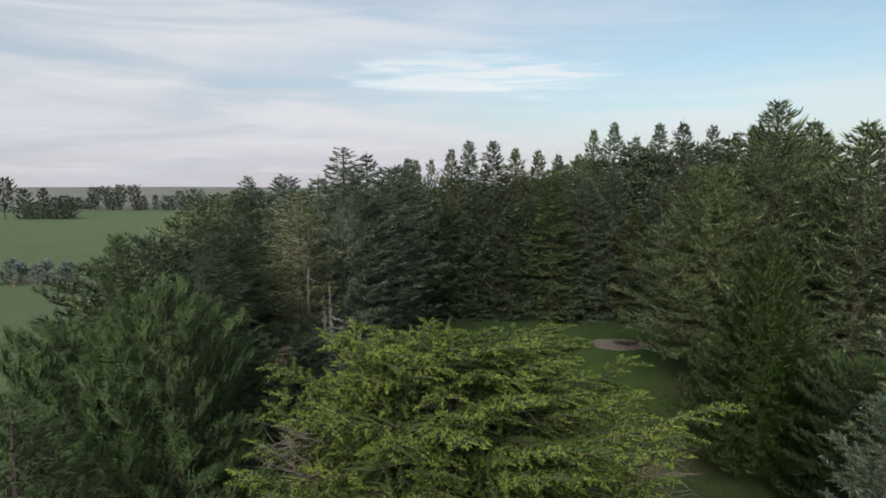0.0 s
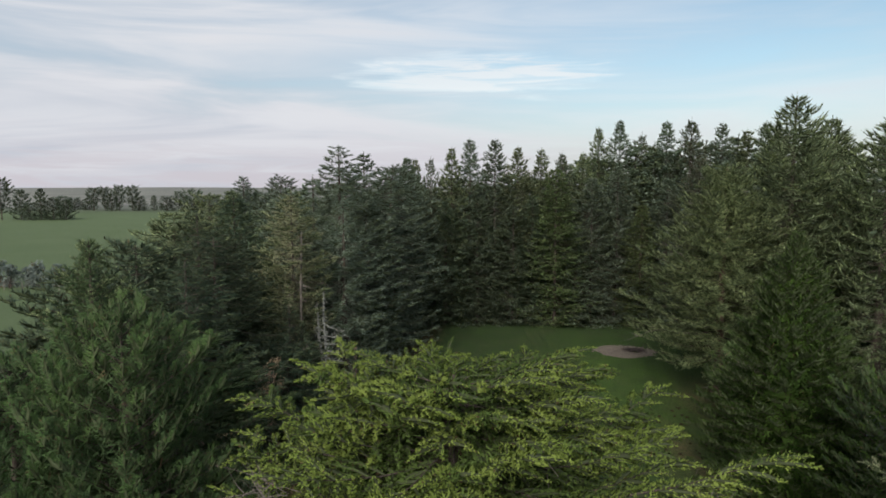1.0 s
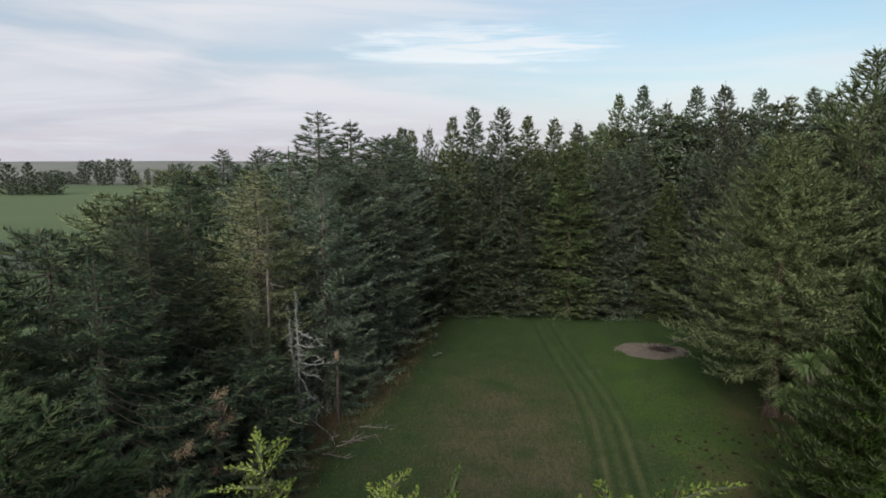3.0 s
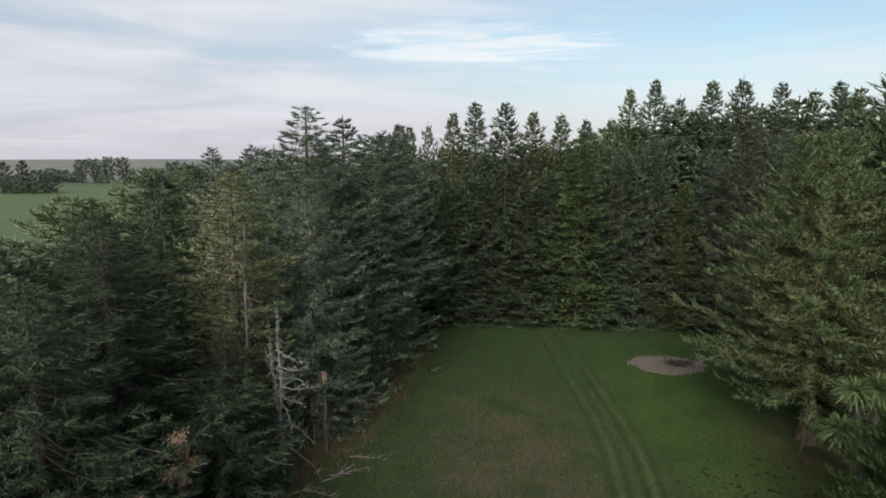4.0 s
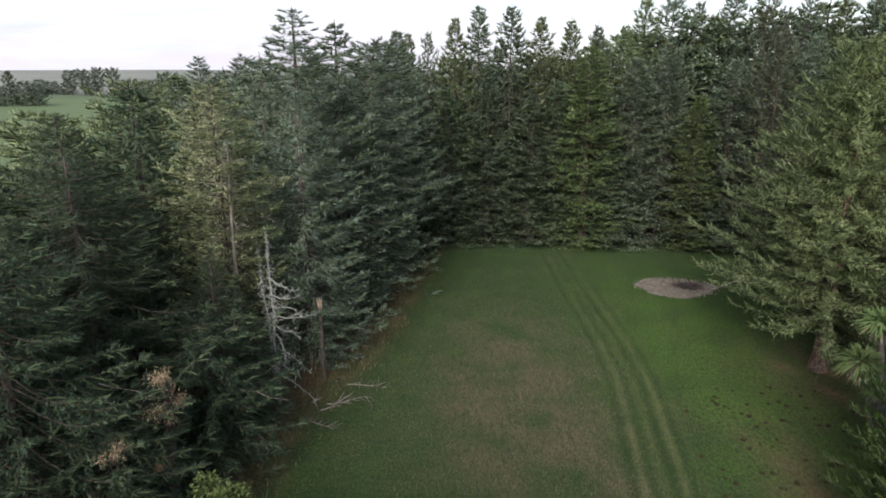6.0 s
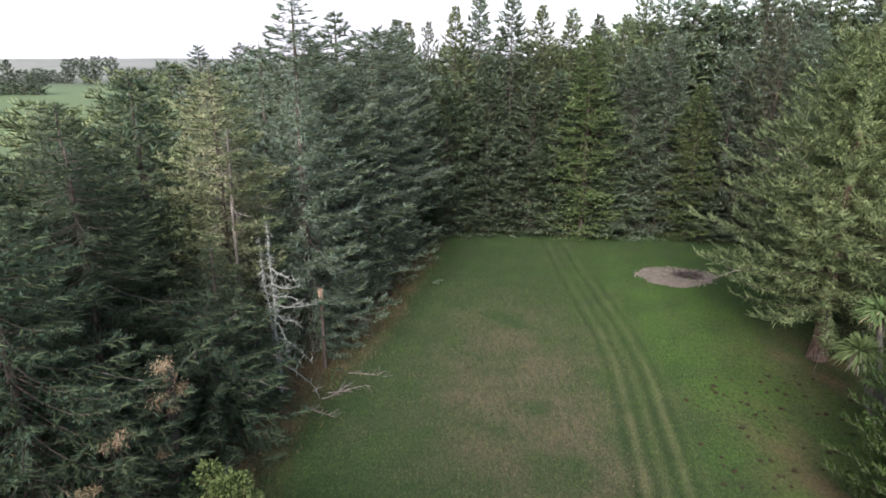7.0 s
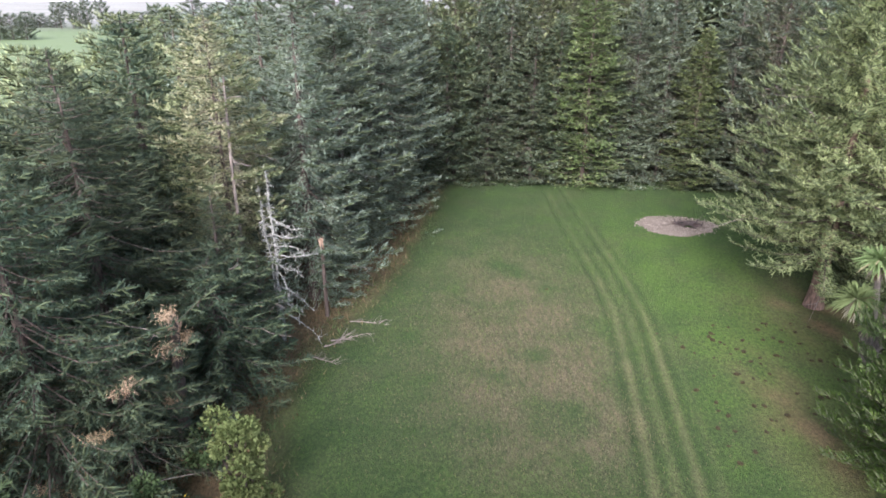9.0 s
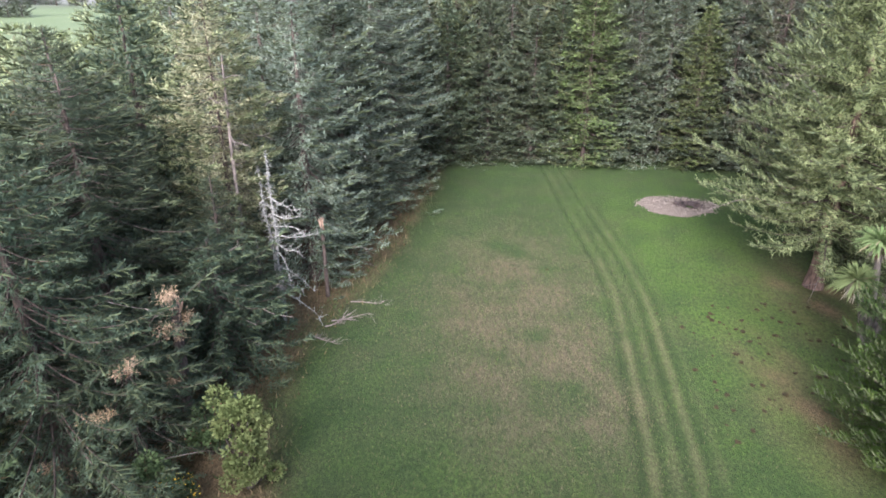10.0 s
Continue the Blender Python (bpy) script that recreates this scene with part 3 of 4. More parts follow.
for i, (mat, tip, form, R, pitch_, word, extra) in enumerate([
        (SITKA, SILVER, SPIRE, 3.2, (-18, 14), "tall blue-green spruce with a pointed top", dict(sticks=24)),
        (SPRUCE, LIVELY, SPIRE, 3.0, (-14, 18), "tall dark green spruce with a spiky leader", dict(sticks=28)),
        (SITKA, SILVER, STACK, 3.3, (-20, 12), "tall dense bluish spruce in the wood's edge", dict(sticks=24)),
        (SPRUCE, LIVELY, STACK, 3.1, (-12, 16), "tall green spruce with thin grey limbs showing", dict(sticks=26)),
        (BRIGHT, LIVELY, BODY, 2.7, (-10, 6), "slim yellow-green conifer with flat layered limbs", dict(gap=0.48, ring=10, twig=(0.9, 0.24), sag=0.05, tips=0.3, look_=dict(flat=0.5, lift=0.1))),
        (DEEP, SITKA, BODY, 3.2, (-22, 4), "dense dark spruce with limbs to the ground", dict(sag=0.16)),
        (RUSTY, SILVER, SPIRE, 3.0, (-8, 26), "tall thin greyish-brown spruce with open limbs", dict(gap=0.55, sticks=30, thin_top=0.2))]):
    kinds.append(needled("spruce_tree", word, 0, 0, 18.0, R, 100 + i, mat, tip, **{**dict(base=0.02, form=form, pitch=pitch_, gap=0.46, ring=8, twig=(0.95, 0.30), per=17, half=0.040, every=0.90, from_s=0.30, group=WOOD, trunk_r=0.14, tips=0.45, inner=22, inner_size=0.28, uneven=1.7, wild=0.26), **extra}))
lite = needled("spruce_tree", "dark spruce standing deeper in the wood", 0, 0, 18.0, 2.9, 120, SITKA, SPRUCE, base=0.03, form=SPIRE, pitch=(-14, 14), gap=0.8, ring=5, twig=(1.35, 0.42), per=7, half=0.085, every=1.5, from_s=0.3, body=(3, 2, 0.4), group=WOOD, inner=8, inner_size=0.6)
used = set()


def stand(kind, x, y, H, wide=1.0, turn=None):
    """Stand one more tree of a kind at x, y, with its own height and breadth."""
    k = H / 18.0
    a = turn if turn is not None else (x * 57 + y * 23) % 360
    m = pose(x, y, -0.05, 0, 0, a) @ Matrix.Diagonal((wide, wide, k, 1))
    if kind not in used:
        used.add(kind)
        kind.matrix_basis = m
        return kind
    return copy_thing(kind, m @ Matrix.Diagonal((1 / kind.scale.x, 1 / kind.scale.y, 1 / kind.scale.z, 1)))


A, B, C, D, G, E, F = kinds
# the far side of the clearing
for kind, x, y, H, wide in [
        (C, -3.4, 62.0, 16.5, 0.9), (B, -2.8, 65.5, 16.6, 0.7), (F, -1.2, 64.0, 16.7, 0.5), (B, 0.85, 64.5, 17.7, 0.85), (A, 2.68, 65.0, 18.5, 0.9),
        (A, 5.18, 65.0, 18.5, 0.95), (B, 7.47, 65.0, 17.8, 0.95), (D, 10.0, 66.0, 17.6, 0.8), (F, 12.1, 66.0, 17.3, 0.8), (G, 10.9, 62.4, 15.6, 1.2),
        (B, 16.0, 67.0, 19.9, 0.85), (A, 18.2, 67.0, 20.6, 0.9), (F, 21.4, 70.0, 19.5, 0.8), (C, 22.6, 66.0, 20.3, 0.95), (F, 24.9, 65.5, 20.6, 1.1),
        (A, 27.4, 64.0, 20.0, 0.85), (B, 28.9, 62.0, 19.2, 0.9), (A, 29.6, 60.0, 19.6, 0.85), (B, 29.8, 58.0, 19.0, 0.85), (D, 14.2, 66.0, 17.2, 0.8),
        (E, 3.4, 63.6, 12.8, 0.9), (E, 6.9, 63.4, 12.0, 1.0), (C, 14.6, 63.2, 14.6, 1.0), (G, 19.0, 61.8, 12.1, 0.9), (A, 17.2, 63.8, 15.8, 1.0),
        (E, 0.2, 63.2, 12.5, 0.9), (E, 8.8, 63.6, 13.0, 0.85), (C, 21.6, 62.2, 14.5, 0.95), (F, 23.7, 60.0, 16.8, 1.0), (E, 25.0, 56.0, 14.0, 0.9), (A, 25.5, 59.0, 16.0, 0.9), (E, -1.8, 60.8, 12.5, 0.8), (E, 12.9, 62.6, 8.5, 0.9), (E, 20.0, 61.8, 6.5, 0.8)]:
    stand(kind, x, y, H, wide * 0.86)
for i in range(30):
    x = -6 + i * 1.3 + (i * 7 % 5) * 0.2
    top = np.interp(x, [-5, 0, 5, 12, 15, 18, 25, 33], [13.8, 14.8, 15.2, 15.6, 17.2, 18.0, 18.8, 18.4])
    stand(lite, x, 67.0 + (i * 13 % 7) * 0.7, top - (i * 11 % 5) * 0.4, 1.2)
for x, y, H in [(30.5, 60, 18), (31, 55, 18), (30, 52, 17.5), (32, 46, 18), (31.5, 41, 17), (29, 36, 16.5), (24.5, 47.5, 15.5), (26.0, 52, 17), (22.8, 45, 14.5), (33, 64, 19), (30, 66, 19)]:
    stand(lite, x, y, H, 1.2)

# the side of the clearing towards the paddock
left = "trees along the paddock side"
ROW = dict(group=left, twig=(0.66, 0.19), per=34, half=0.0175, every=0.47, bow=(-0.02, -0.04), gap=0.48, ring=8, from_s=0.30, pitch=(-18, 10), sag=0.12, turn_up=0.18, sway=(0.08, 0, 0.03), inner=60, inner_size=0.27)
BEHIND = dict(ROW, twig=(1.0, 0.30), per=18, half=0.036, every=0.90, gap=0.54, body=(3, 2, 0.26))
FRONT = dict(ROW, twig=(0.58, 0.155), per=38, half=0.0135, every=0.37, bow=(-0.04, -0.12), body=(3, 2, 0.26), gap=0.42, pitch=(-20, 8), sway=(0.08, -0.06, 0.02), inner=62, inner_size=0.25, look_=dict(lift=0.05, face=0.35))
needled("spruce_tree", "broad bluish spruce with a ragged crown and rising limbs", -7.4, 46.5, 16.7, 4.3, 31, SITKA, SILVER, form=BROADTOP, sticks=16, **ROW)
needled("spruce_tree", "wind-swept dark spruce leaning over the clearing", -4.7, 51.0, 15.4, 3.9, 32, SITKA, SILVER, form=ROUND, lean=(0.8, 0), sticks=12, **ROW)
needled("spruce_tree", "tall bluish spruce with a forked ragged top", -6.5, 53.6, 16.6, 3.3, 33, SITKA, SILVER, form=BROADTOP, **BEHIND)
needled("spruce_tree", "dark spruce at the corner of the clearing", -3.7, 56.8, 15.4, 3.3, 34, SITKA, SILVER, form=ROUND, **BEHIND)
needled("golden_conifer", "thin yellowish conifer with a pale bare trunk", -9.0, 39.0, 13.4, 2.3, 35, GOLD, PALE, wood=BARK, trunk_r=0.13, form=((0, 0.6), (0.3, 0.9), (0.6, 1), (0.85, 0.62), (1, 0.1)), sticks=18, **dict(ROW, pitch=(-14, 10), base=0.12, fuller=1.1))
needled("spruce_tree", "bluish spruce with drooping limbs to the ground", -6.4, 42.0, 12.9, 3.2, 36, SITKA, SILVER, form=BROADTOP, base=0.03, sticks=16, **dict(ROW, pitch=(-24, 10), sag=0.18))
needled("spruce_tree", "broad dark spruce with long low limbs", -11.5, 33.2, 11.2, 3.5, 37, DEEP, DEEP_TIP, form=ROUND, base=0.03, **FRONT)
spruce_b = needled("spruce_tree", "low spreading spruce with drooping grey-green limbs", -8.1, 33.7, 5.6, 3.0, 48, DEEP, DEEP_TIP, form=ROUND, base=0.06, sticks=18, **FRONT)
spruce_c = needled("spruce_tree", "low spreading spruce with bare grey twigs", -9.4, 29.4, 5.0, 2.9, 49, DEEP, DEEP_TIP, form=ROUND, base=0.06, sticks=26, **FRONT)
needled("spruce_tree", "young green spruce in front of a yellowish conifer", -8.5, 35.9, 7.2, 1.8, 65, DEEP, DEEP_TIP, form=BODY, base=0.04, **FRONT)
needled("spruce_tree", "dense dark green spruce with grey twigs", -11.0, 28.4, 10.6, 4.0, 38, DEEP, DEEP_TIP, form=BROADTOP, base=0.03, sticks=22, **FRONT)
needled("spruce_tree", "dark rounded spruce between the row and the paddock", -15.2, 32.8, 10.9, 3.5, 50, DEEP, DEEP_TIP, form=ROUND, **BEHIND)
needled("spruce_tree", "round-topped dark spruce behind the row", -13.6, 36.5, 12.2, 3.9, 39, DEEP, DEEP_TIP, form=BROADTOP, **ROW)
needled("spruce_tree", "round-topped dark green conifer beside the paddock", -16.4, 40.0, 11.9, 3.5, 40, SPRUCE, LIVELY, form=ROUND, **BEHIND)
needled("pine_tree", "spiky green pine with upswept shoots", -13.2, 25.2, 11.7, 2.4, 41, PINE, LIVELY, form=BODY, **dict(FRONT, pitch=(6, 46), twig=(0.7, 0.16), sag=0.02))
needled("spruce_tree", "dark conifer with a thin pointed crown", -13.0, 40.8, 13.1, 3.1, 42, DEEP, DEEP_TIP, form=BODY, **BEHIND)
needled("spruce_tree", "dark conifer with a flat ragged top", -19.8, 55.0, 12.9, 4.0, 43, SPRUCE, LIVELY, form=ROUND, **BEHIND)
needled("spruce_tree", "dark conifer standing behind the row", -12.0, 50.0, 13.4, 3.4, 44, SITKA, SILVER, form=ROUND, **BEHIND)
needled("spruce_tree", "low dark conifer at the paddock's edge", -15.0, 27.5, 10.2, 3.3, 45, DEEP, DEEP_TIP, form=ROUND, **BEHIND)
needled("pine_tree", "tall dark pine with a tufted pointed top", -25.5, 82, 15.0, 3.4, 46, HAZED, SITKA, form=BODY, **dict(BEHIND, per=12, half=0.05, gap=0.6, every=1.0))
needled("pine_tree", "tall dark pine with a broad tufted top", -21.3, 84, 14.9, 3.6, 47, HAZED, SITKA, form=ROUND, **dict(BEHIND, per=12, half=0.05, gap=0.6, every=1.0, base=0.3))
for i, (x, y, H) in enumerate([(-14, 61, 13.5), (-10, 66, 14), (-18, 70, 12.5), (-13, 75, 13), (-28, 90, 11), (-9, 58, 14.2), (-23, 70, 13.4)]):
    stand(lite, x, y, H, 1.2)
needled("spruce_tree", "bluish spruce pressed against a taller one", -9.6, 48.0, 14.5, 3.1, 63, SITKA, SILVER, form=BROADTOP, **BEHIND)
needled("spruce_tree", "bluish spruce filling a gap in the row", -5.6, 47.6, 13.0, 3.2, 64, SITKA, SILVER, form=BROADTOP, **BEHIND)

# near trees under the start of the flight
withered_sprays(spruce_b, 7, [(-1.1, -1.6, 4.1, 0.30), (-0.4, -2.2, 3.5, 0.40), (-0.3, -2.5, 3.0, 0.26), (-0.8, -2.2, 4.6, 0.22)])
withered_sprays(spruce_c, 8, [(1.5, 0.8, 4.5, 0.40), (1.6, 0.0, 5.7, 0.24), (1.35, 0.75, 4.0, 0.30), (1.3, -1.95, 4.55, 0.26), (1.45, 0.1, 3.0, 0.30), (0.25, -2.0, 3.1, 0.28), (-1.0, -2.3, 1.6, 0.30)])
needled("spruce_tree", "small dark spruce at the foot of a dead tree", -7.35, 36.6, 4.5, 1.0, 68, DEEP, DEEP_TIP, form=BODY, base=0.04, **FRONT)
near = "near trees"
macro = needled("macrocarpa_tree", "bright yellow-green cypress with flat spreading layered limbs", 0.20, 12.9, 10.35, 4.45, 51, MACRO, FRESH, wood=BARK, trunk_r=0.36, base=0.56, group=near, tips=0.72,
                form=((0, 0.92), (0.18, 1), (0.45, 0.92), (0.70, 0.70), (0.88, 0.45), (1, 0.22)), pitch=(2, 12), gap=0.25, ring=11, twig=(0.85, 0.155), per=92, half=0.0155, every=0.36, from_s=0.22, reach=(0.62, 1.12), sag=0.05, turn_up=0.06,
                bow=(0.08, -0.22), sway=(0.30, 0, 0.04), wild=0.10, uneven=1.2, inner=40, inner_size=0.22, body=(4, 3, 0.26), solid=True, sticks=8, look_=dict(fwd=0.9, out=0.8, lift=0.05, flat=0.9, low=-2.0, fuzz=0.4, face=0.4, short=0.55))
dead_fans(macro, 5, [(-3.3, -0.8, 7.5, -1, 0.0, 0.05, 0.8), (-3.4, -0.4, 8.1, -1, 0.1, 0.12, 0.7), (4.1, -0.8, 7.9, 1, 0.0, 0.15, 1.0), (3.8, -1.2, 7.4, 1, -0.1, 0.0, 1.0), (2.6, -2.4, 6.8, 0.8, -0.6, 0.0, 0.9)])
withered_sprays(macro, 6, [(4.0, -0.9, 7.7, 0.26)])
CANDLES = dict(group=near, twig=(0.40, 0.20), per=56, half=0.0105, body=(3, 2, 0.25), solid=True, every=0.44, gap=0.38, ring=8, from_s=0.35, pitch=(8, 42), sag=0.0, turn_up=0.22, bow=(0.15, 0.25), sway=(0, 0, 0.45), inner=28, inner_size=0.30, look_=dict(fwd=0.55, out=0.9, lift=0.15, flat=1.0, p=4.0, short=0.6))
needled("pine_tree", "bushy mid-green pine with rounded upright shoots", -6.5, 14.4, 11.0, 2.5, 52, PINE, PINE_TIP, wood=BARK, form=ROUND, base=0.06, **CANDLES)
needled("pine_tree", "broad mid-green pine with tufted limbs", -9.4, 15.2, 9.8, 2.6, 56, PINE, PINE_TIP, wood=BARK, form=ROUND, base=0.06, **CANDLES)
FLATS = dict(group=near, twig=(0.8, 0.16), per=60, half=0.012, solid=True, body=(3, 2, 0.16), every=0.38, gap=0.44, ring=7, from_s=0.35, sag=0.06, turn_up=0.12, sway=(0.25, 0, 0.12), bow=(0.10, -0.22), inner=24, inner_size=0.26, look_=dict(flat=0.45, lift=0.0, fwd=0.9, out=0.7))
needled("cypress_tree", "green cypress with flat feathery limb tips", -7.2, 17.9, 9.9, 2.7, 53, CYPRESS, CYPRESS_TIP, form=ROUND, base=0.05, pitch=(-10, 30), **FLATS)
needled("cypress_tree", "dark green cypress with long drooping layered limbs", -7.6, 10.6, 9.7, 3.0, 54, CYPRESS, CYPRESS_TIP, form=BODY, base=0.05, pitch=(-14, 18), **FLATS)
UPRIGHT = dict(group=near, twig=(0.46, 0.17), per=26, half=0.017, solid=True, body=(3, 2, 0.25), every=0.36, gap=0.31, ring=11, from_s=0.55, pitch=(6, 44), sag=0.0, turn_up=0.12, bow=(0.1, 0.15), sway=(0, 0, 0.35), inner=22, inner_size=0.32, look_=dict(fwd=0.8, out=0.7, lift=0.15, flat=0.9, short=0.75))
needled("cypress_tree", "dense dark cypress with a broad cone shape", 15.0, 28.4, 11.7, 3.6, 55, SHRUB, SHRUB_TIP, form=((0, 1.08), (0.10, 1.15), (0.25, 1.0), (0.45, 0.76), (0.65, 0.50), (0.85, 0.25), (1, 0.03)), base=0.02, uneven=0.35, **dict(UPRIGHT, twig=(0.38, 0.16), per=36, half=0.0120, solid=False, gap=0.26, ring=15, every=0.24, from_s=0.5, tips=0.3, inner=60, inner_size=0.34))
needled("cypress_tree", "low bushy dark cypress beside a taller one", 16.8, 23.6, 6.4, 3.1, 67, SHRUB, CYPRESS, form=ROUND, base=0.03, **UPRIGHT)
OPEN = dict(group=near, twig=(0.60, 0.165), per=38, half=0.0130, body=(3, 2, 0.26), every=0.34, gap=0.38, ring=9, from_s=0.22, sag=0.05, turn_up=0.20, bow=(0.0, 0.30), wild=0.30, inner=56, inner_size=0.20, look_=dict(fwd=0.8, out=0.75, lift=0.35, flat=0.8, low=-0.5))
needled("spruce_tree", "large olive-green spruce with a thick reddish trunk", 17.6, 41.0, 15.2, 5.4, 57, OLIVE, LIVELY, wood=REDBARK, trunk_r=0.33, base=0.185, form=((0, 0.86), (0.08, 1), (0.3, 0.97), (0.55, 0.74), (0.75, 0.50), (0.9, 0.25), (1, 0.04)), pitch=(0, 14), sticks=24, **dict(OPEN, ring=11, turn_up=0.10, from_s=0.16, inner=90, inner_size=0.28))
needled("spruce_tree", "tall dark spruce with a ragged top", 22.0, 41.5, 19.4, 4.0, 58, SPRUCE, LIVELY, form=SPIRE, pitch=(-12, 12), **dict(OPEN, twig=(0.95, 0.25), per=34, half=0.020, every=0.66))
FARTHER = dict(OPEN, twig=(1.0, 0.28), per=22, half=0.028, body=(3, 2, 0.26), every=0.76, gap=0.46)
needled("spruce_tree", "tall dark green spruce behind a cypress", 25.6, 38.2, 17.7, 3.8, 59, SPRUCE, LIVELY, form=SPIRE, pitch=(-12, 12), **FARTHER)
needled("spruce_tree", "tall dark spruce deeper in the wood", 27.0, 46.0, 18.5, 3.5, 60, SPRUCE, LIVELY, form=SPIRE, pitch=(-12, 12), **FARTHER)
needled("spruce_tree", "tall dark spruce with a thin top", 29.6, 49.0, 18.0, 3.3, 61, SPRUCE, LIVELY, form=SPIRE, pitch=(-12, 12), **FARTHER)
needled("blue_spruce", "blue-grey spruce with stiff shoots", 10.6, 13.6, 9.2, 2.5, 62, SITKA, SILVER, form=BODY, **dict(FRONT, pitch=(-5, 35), group=near, half=0.012))
needled("golden_conifer", "thin yellowish conifer with bare twigs", 14.8, 18.0, 11.5, 2.7, 66, GOLD, PALE, form=BODY, sticks=20, **dict(FRONT, group=near, half=0.013))

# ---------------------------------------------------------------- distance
far_kinds = [needled("shelter_tree", w_, 0, 0, 14.5, r_, 200 + i, HAZED, DEEP, form=sh, base=b_, gap=1.1, ring=6, twig=(1.9, 0.60), per=10, half=0.13, every=1.5, from_s=0.35, pitch=(-4, 24), body=(3, 2, 0.4), inner=6, inner_size=0.9, group="far shelter trees", uneven=1.5)
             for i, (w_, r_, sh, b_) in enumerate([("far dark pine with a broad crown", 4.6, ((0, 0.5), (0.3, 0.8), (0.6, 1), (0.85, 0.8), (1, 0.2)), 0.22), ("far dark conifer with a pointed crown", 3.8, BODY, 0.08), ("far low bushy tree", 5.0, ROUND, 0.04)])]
shown = set()
for k, x, y, H, wide in [(0, -184, 262, 17, 1.3), (2, -177, 264, 12, 1.0), (2, -171, 260, 7, .9), (1, -167.5, 262, 13.2, 1.0), (2, -163, 263, 9, 1.2), (2, -157, 262, 8, .9),
                         (0, -203, 365, 13, 1.2), (0, -197, 366, 13.5, 1.1), (2, -192, 364, 10, 1.2), (0, -188, 365, 14.4, 1.1), (0, -181, 366, 14.2, 1.2), (2, -176, 364, 8, 1.2), (1, -168, 365, 9, .8),
                         (2, -160, 364, 8, 1.3), (0, -155, 368, 11, .9), (2, -149, 366, 8, 1.4), (2, -141, 362, 7, 1.3), (2, -134, 366, 8, 1.4), (0, -79, 200, 12.5, 1.0), (2, -75, 202, 9, 1.1),
                         (2, -70, 204, 9, 1.2), (2, -64, 200, 8, 1.0), (0, -58, 190, 11, .9), (2, -230, 380, 8, 1.5), (2, -222, 378, 7, 1.5), (2, -212, 376, 7, 1.2), (0, -52, 170, 12, 1.0), (2, -46, 160, 9, 1.0),
                         (0, -40, 140, 12, .9), (1, -36, 120, 12, .9)]:
    kind = far_kinds[k]
    m = pose(x, y, -0.05, 0, 0, (x * 37) % 360) @ Matrix.Diagonal((wide * 0.7, wide * 0.7, H / 14.5, 1))
    if k in shown:
        copy_thing(kind, m @ Matrix.Diagonal((1 / kind.scale.x, 1 / kind.scale.y, 1 / kind.scale.z, 1)))
    else:
        shown.add(k)
        kind.matrix_basis = m


def leafy(name, label, x, y, H, R, seed, mat, leaves=3500, leaf=(0.10, 0.05), lumps=14, group="", category="shrub", ragged=0.0):
    """A shrub: forked stems and clumps of small leaves with gaps between them."""
    rng = np.random.default_rng(seed)
    ob = tagged(new(name), label, category, group)
    ob.location = (x, y, 0)
    u = rng.random(lumps)
    a = rng.random(lumps) * 6.283
    rr = R * 0.62 * np.sqrt(np.maximum(0.08, 1 - u ** 2)) * rng.uniform(0.5, 1.0, lumps)
    mid = np.stack([rr * np.cos(a), rr * np.sin(a), H * (0.12 + 0.76 * u)], 1)
    mid[0] = (0, 0, H * 0.9)
    mid += rng.normal(0, ragged, (lumps, 3)) * [1, 1, 0.7]
    ks = np.linspace(0, 1, 5)[None, :, None]
    foot = rng.normal(0, 0.08, (lumps, 1, 3)) * [1, 1, 0]
    lines = foot + (mid[:, None] - foot) * ks + rng.normal(0, 0.03, (lumps, 5, 3)) * ks
    v, q = tubes(lines, np.tile(np.linspace(0.05, 0.012, 5) * (0.5 + H / 5), (lumps, 1)), 5)
    tagged(part("branchwork", mesh_of("branchwork", v, q, [BARK], smooth=True), ob), kind="stuff")
    which = rng.integers(0, lumps, leaves)
    d = unit(rng.normal(size=(leaves, 3)))
    size = R * rng.uniform(0.22 - 0.3 * ragged, 0.44, lumps)[which]
    p = mid[which] + d * (size * rng.uniform(0.45, 1.05, leaves))[:, None] * [1, 1, 0.85]
    p[:, 2] = np.maximum(p[:, 2], 0.05)
    way = unit(d + rng.normal(0, 0.5, (leaves, 3)) + [0, 0, 0.25])
    side = unit(np.cross(way, rng.normal(size=(leaves, 3))))
    k = rng.uniform(0.7, 1.25, leaves)[:, None]
    lv = np.stack([p, p + way * leaf[0] * 0.5 * k + side * leaf[1] * k, p + way * leaf[0] * k, p + way * leaf[0] * 0.5 * k - side * leaf[1] * k], 1).reshape(-1, 3)
    part("crown", mesh_of("crown", lv, np.arange(4 * leaves).reshape(-1, 4), [mat]), ob)
    return ob


hedge = "hedge shrubs in the paddock"
for i in range(6):
    leafy("hedge_shrub", "dark rounded hedge shrub in the paddock", -62 + i * 1.9, 85 + (i % 2), 2.6 + (i * 5 % 3) * 0.4, 1.7, 300 + i, HAZED, 700, (0.30, 0.14), 9, hedge)

# fence along the paddock: posts and wires
FENCE = bark("weathered_post", (0.10, 0.09, 0.075), (0.26, 0.24, 0.20))
fence = tagged(new("fence"), "weathered paddock fence of thin posts and wire", "fence")
fence.location = (-40, 82, 0)
v, q = tubes([[(0, 0, 0), (0, 0, 0.6), (0, 0, 1.15)]], [[0.06, 0.06, 0.05]], 6)
post_me = mesh_of("post", v, q, [FENCE], smooth=True)
for i in range(22):
    part("post", post_me, fence).location = (-i * 2.6, i * 0.25, 0)
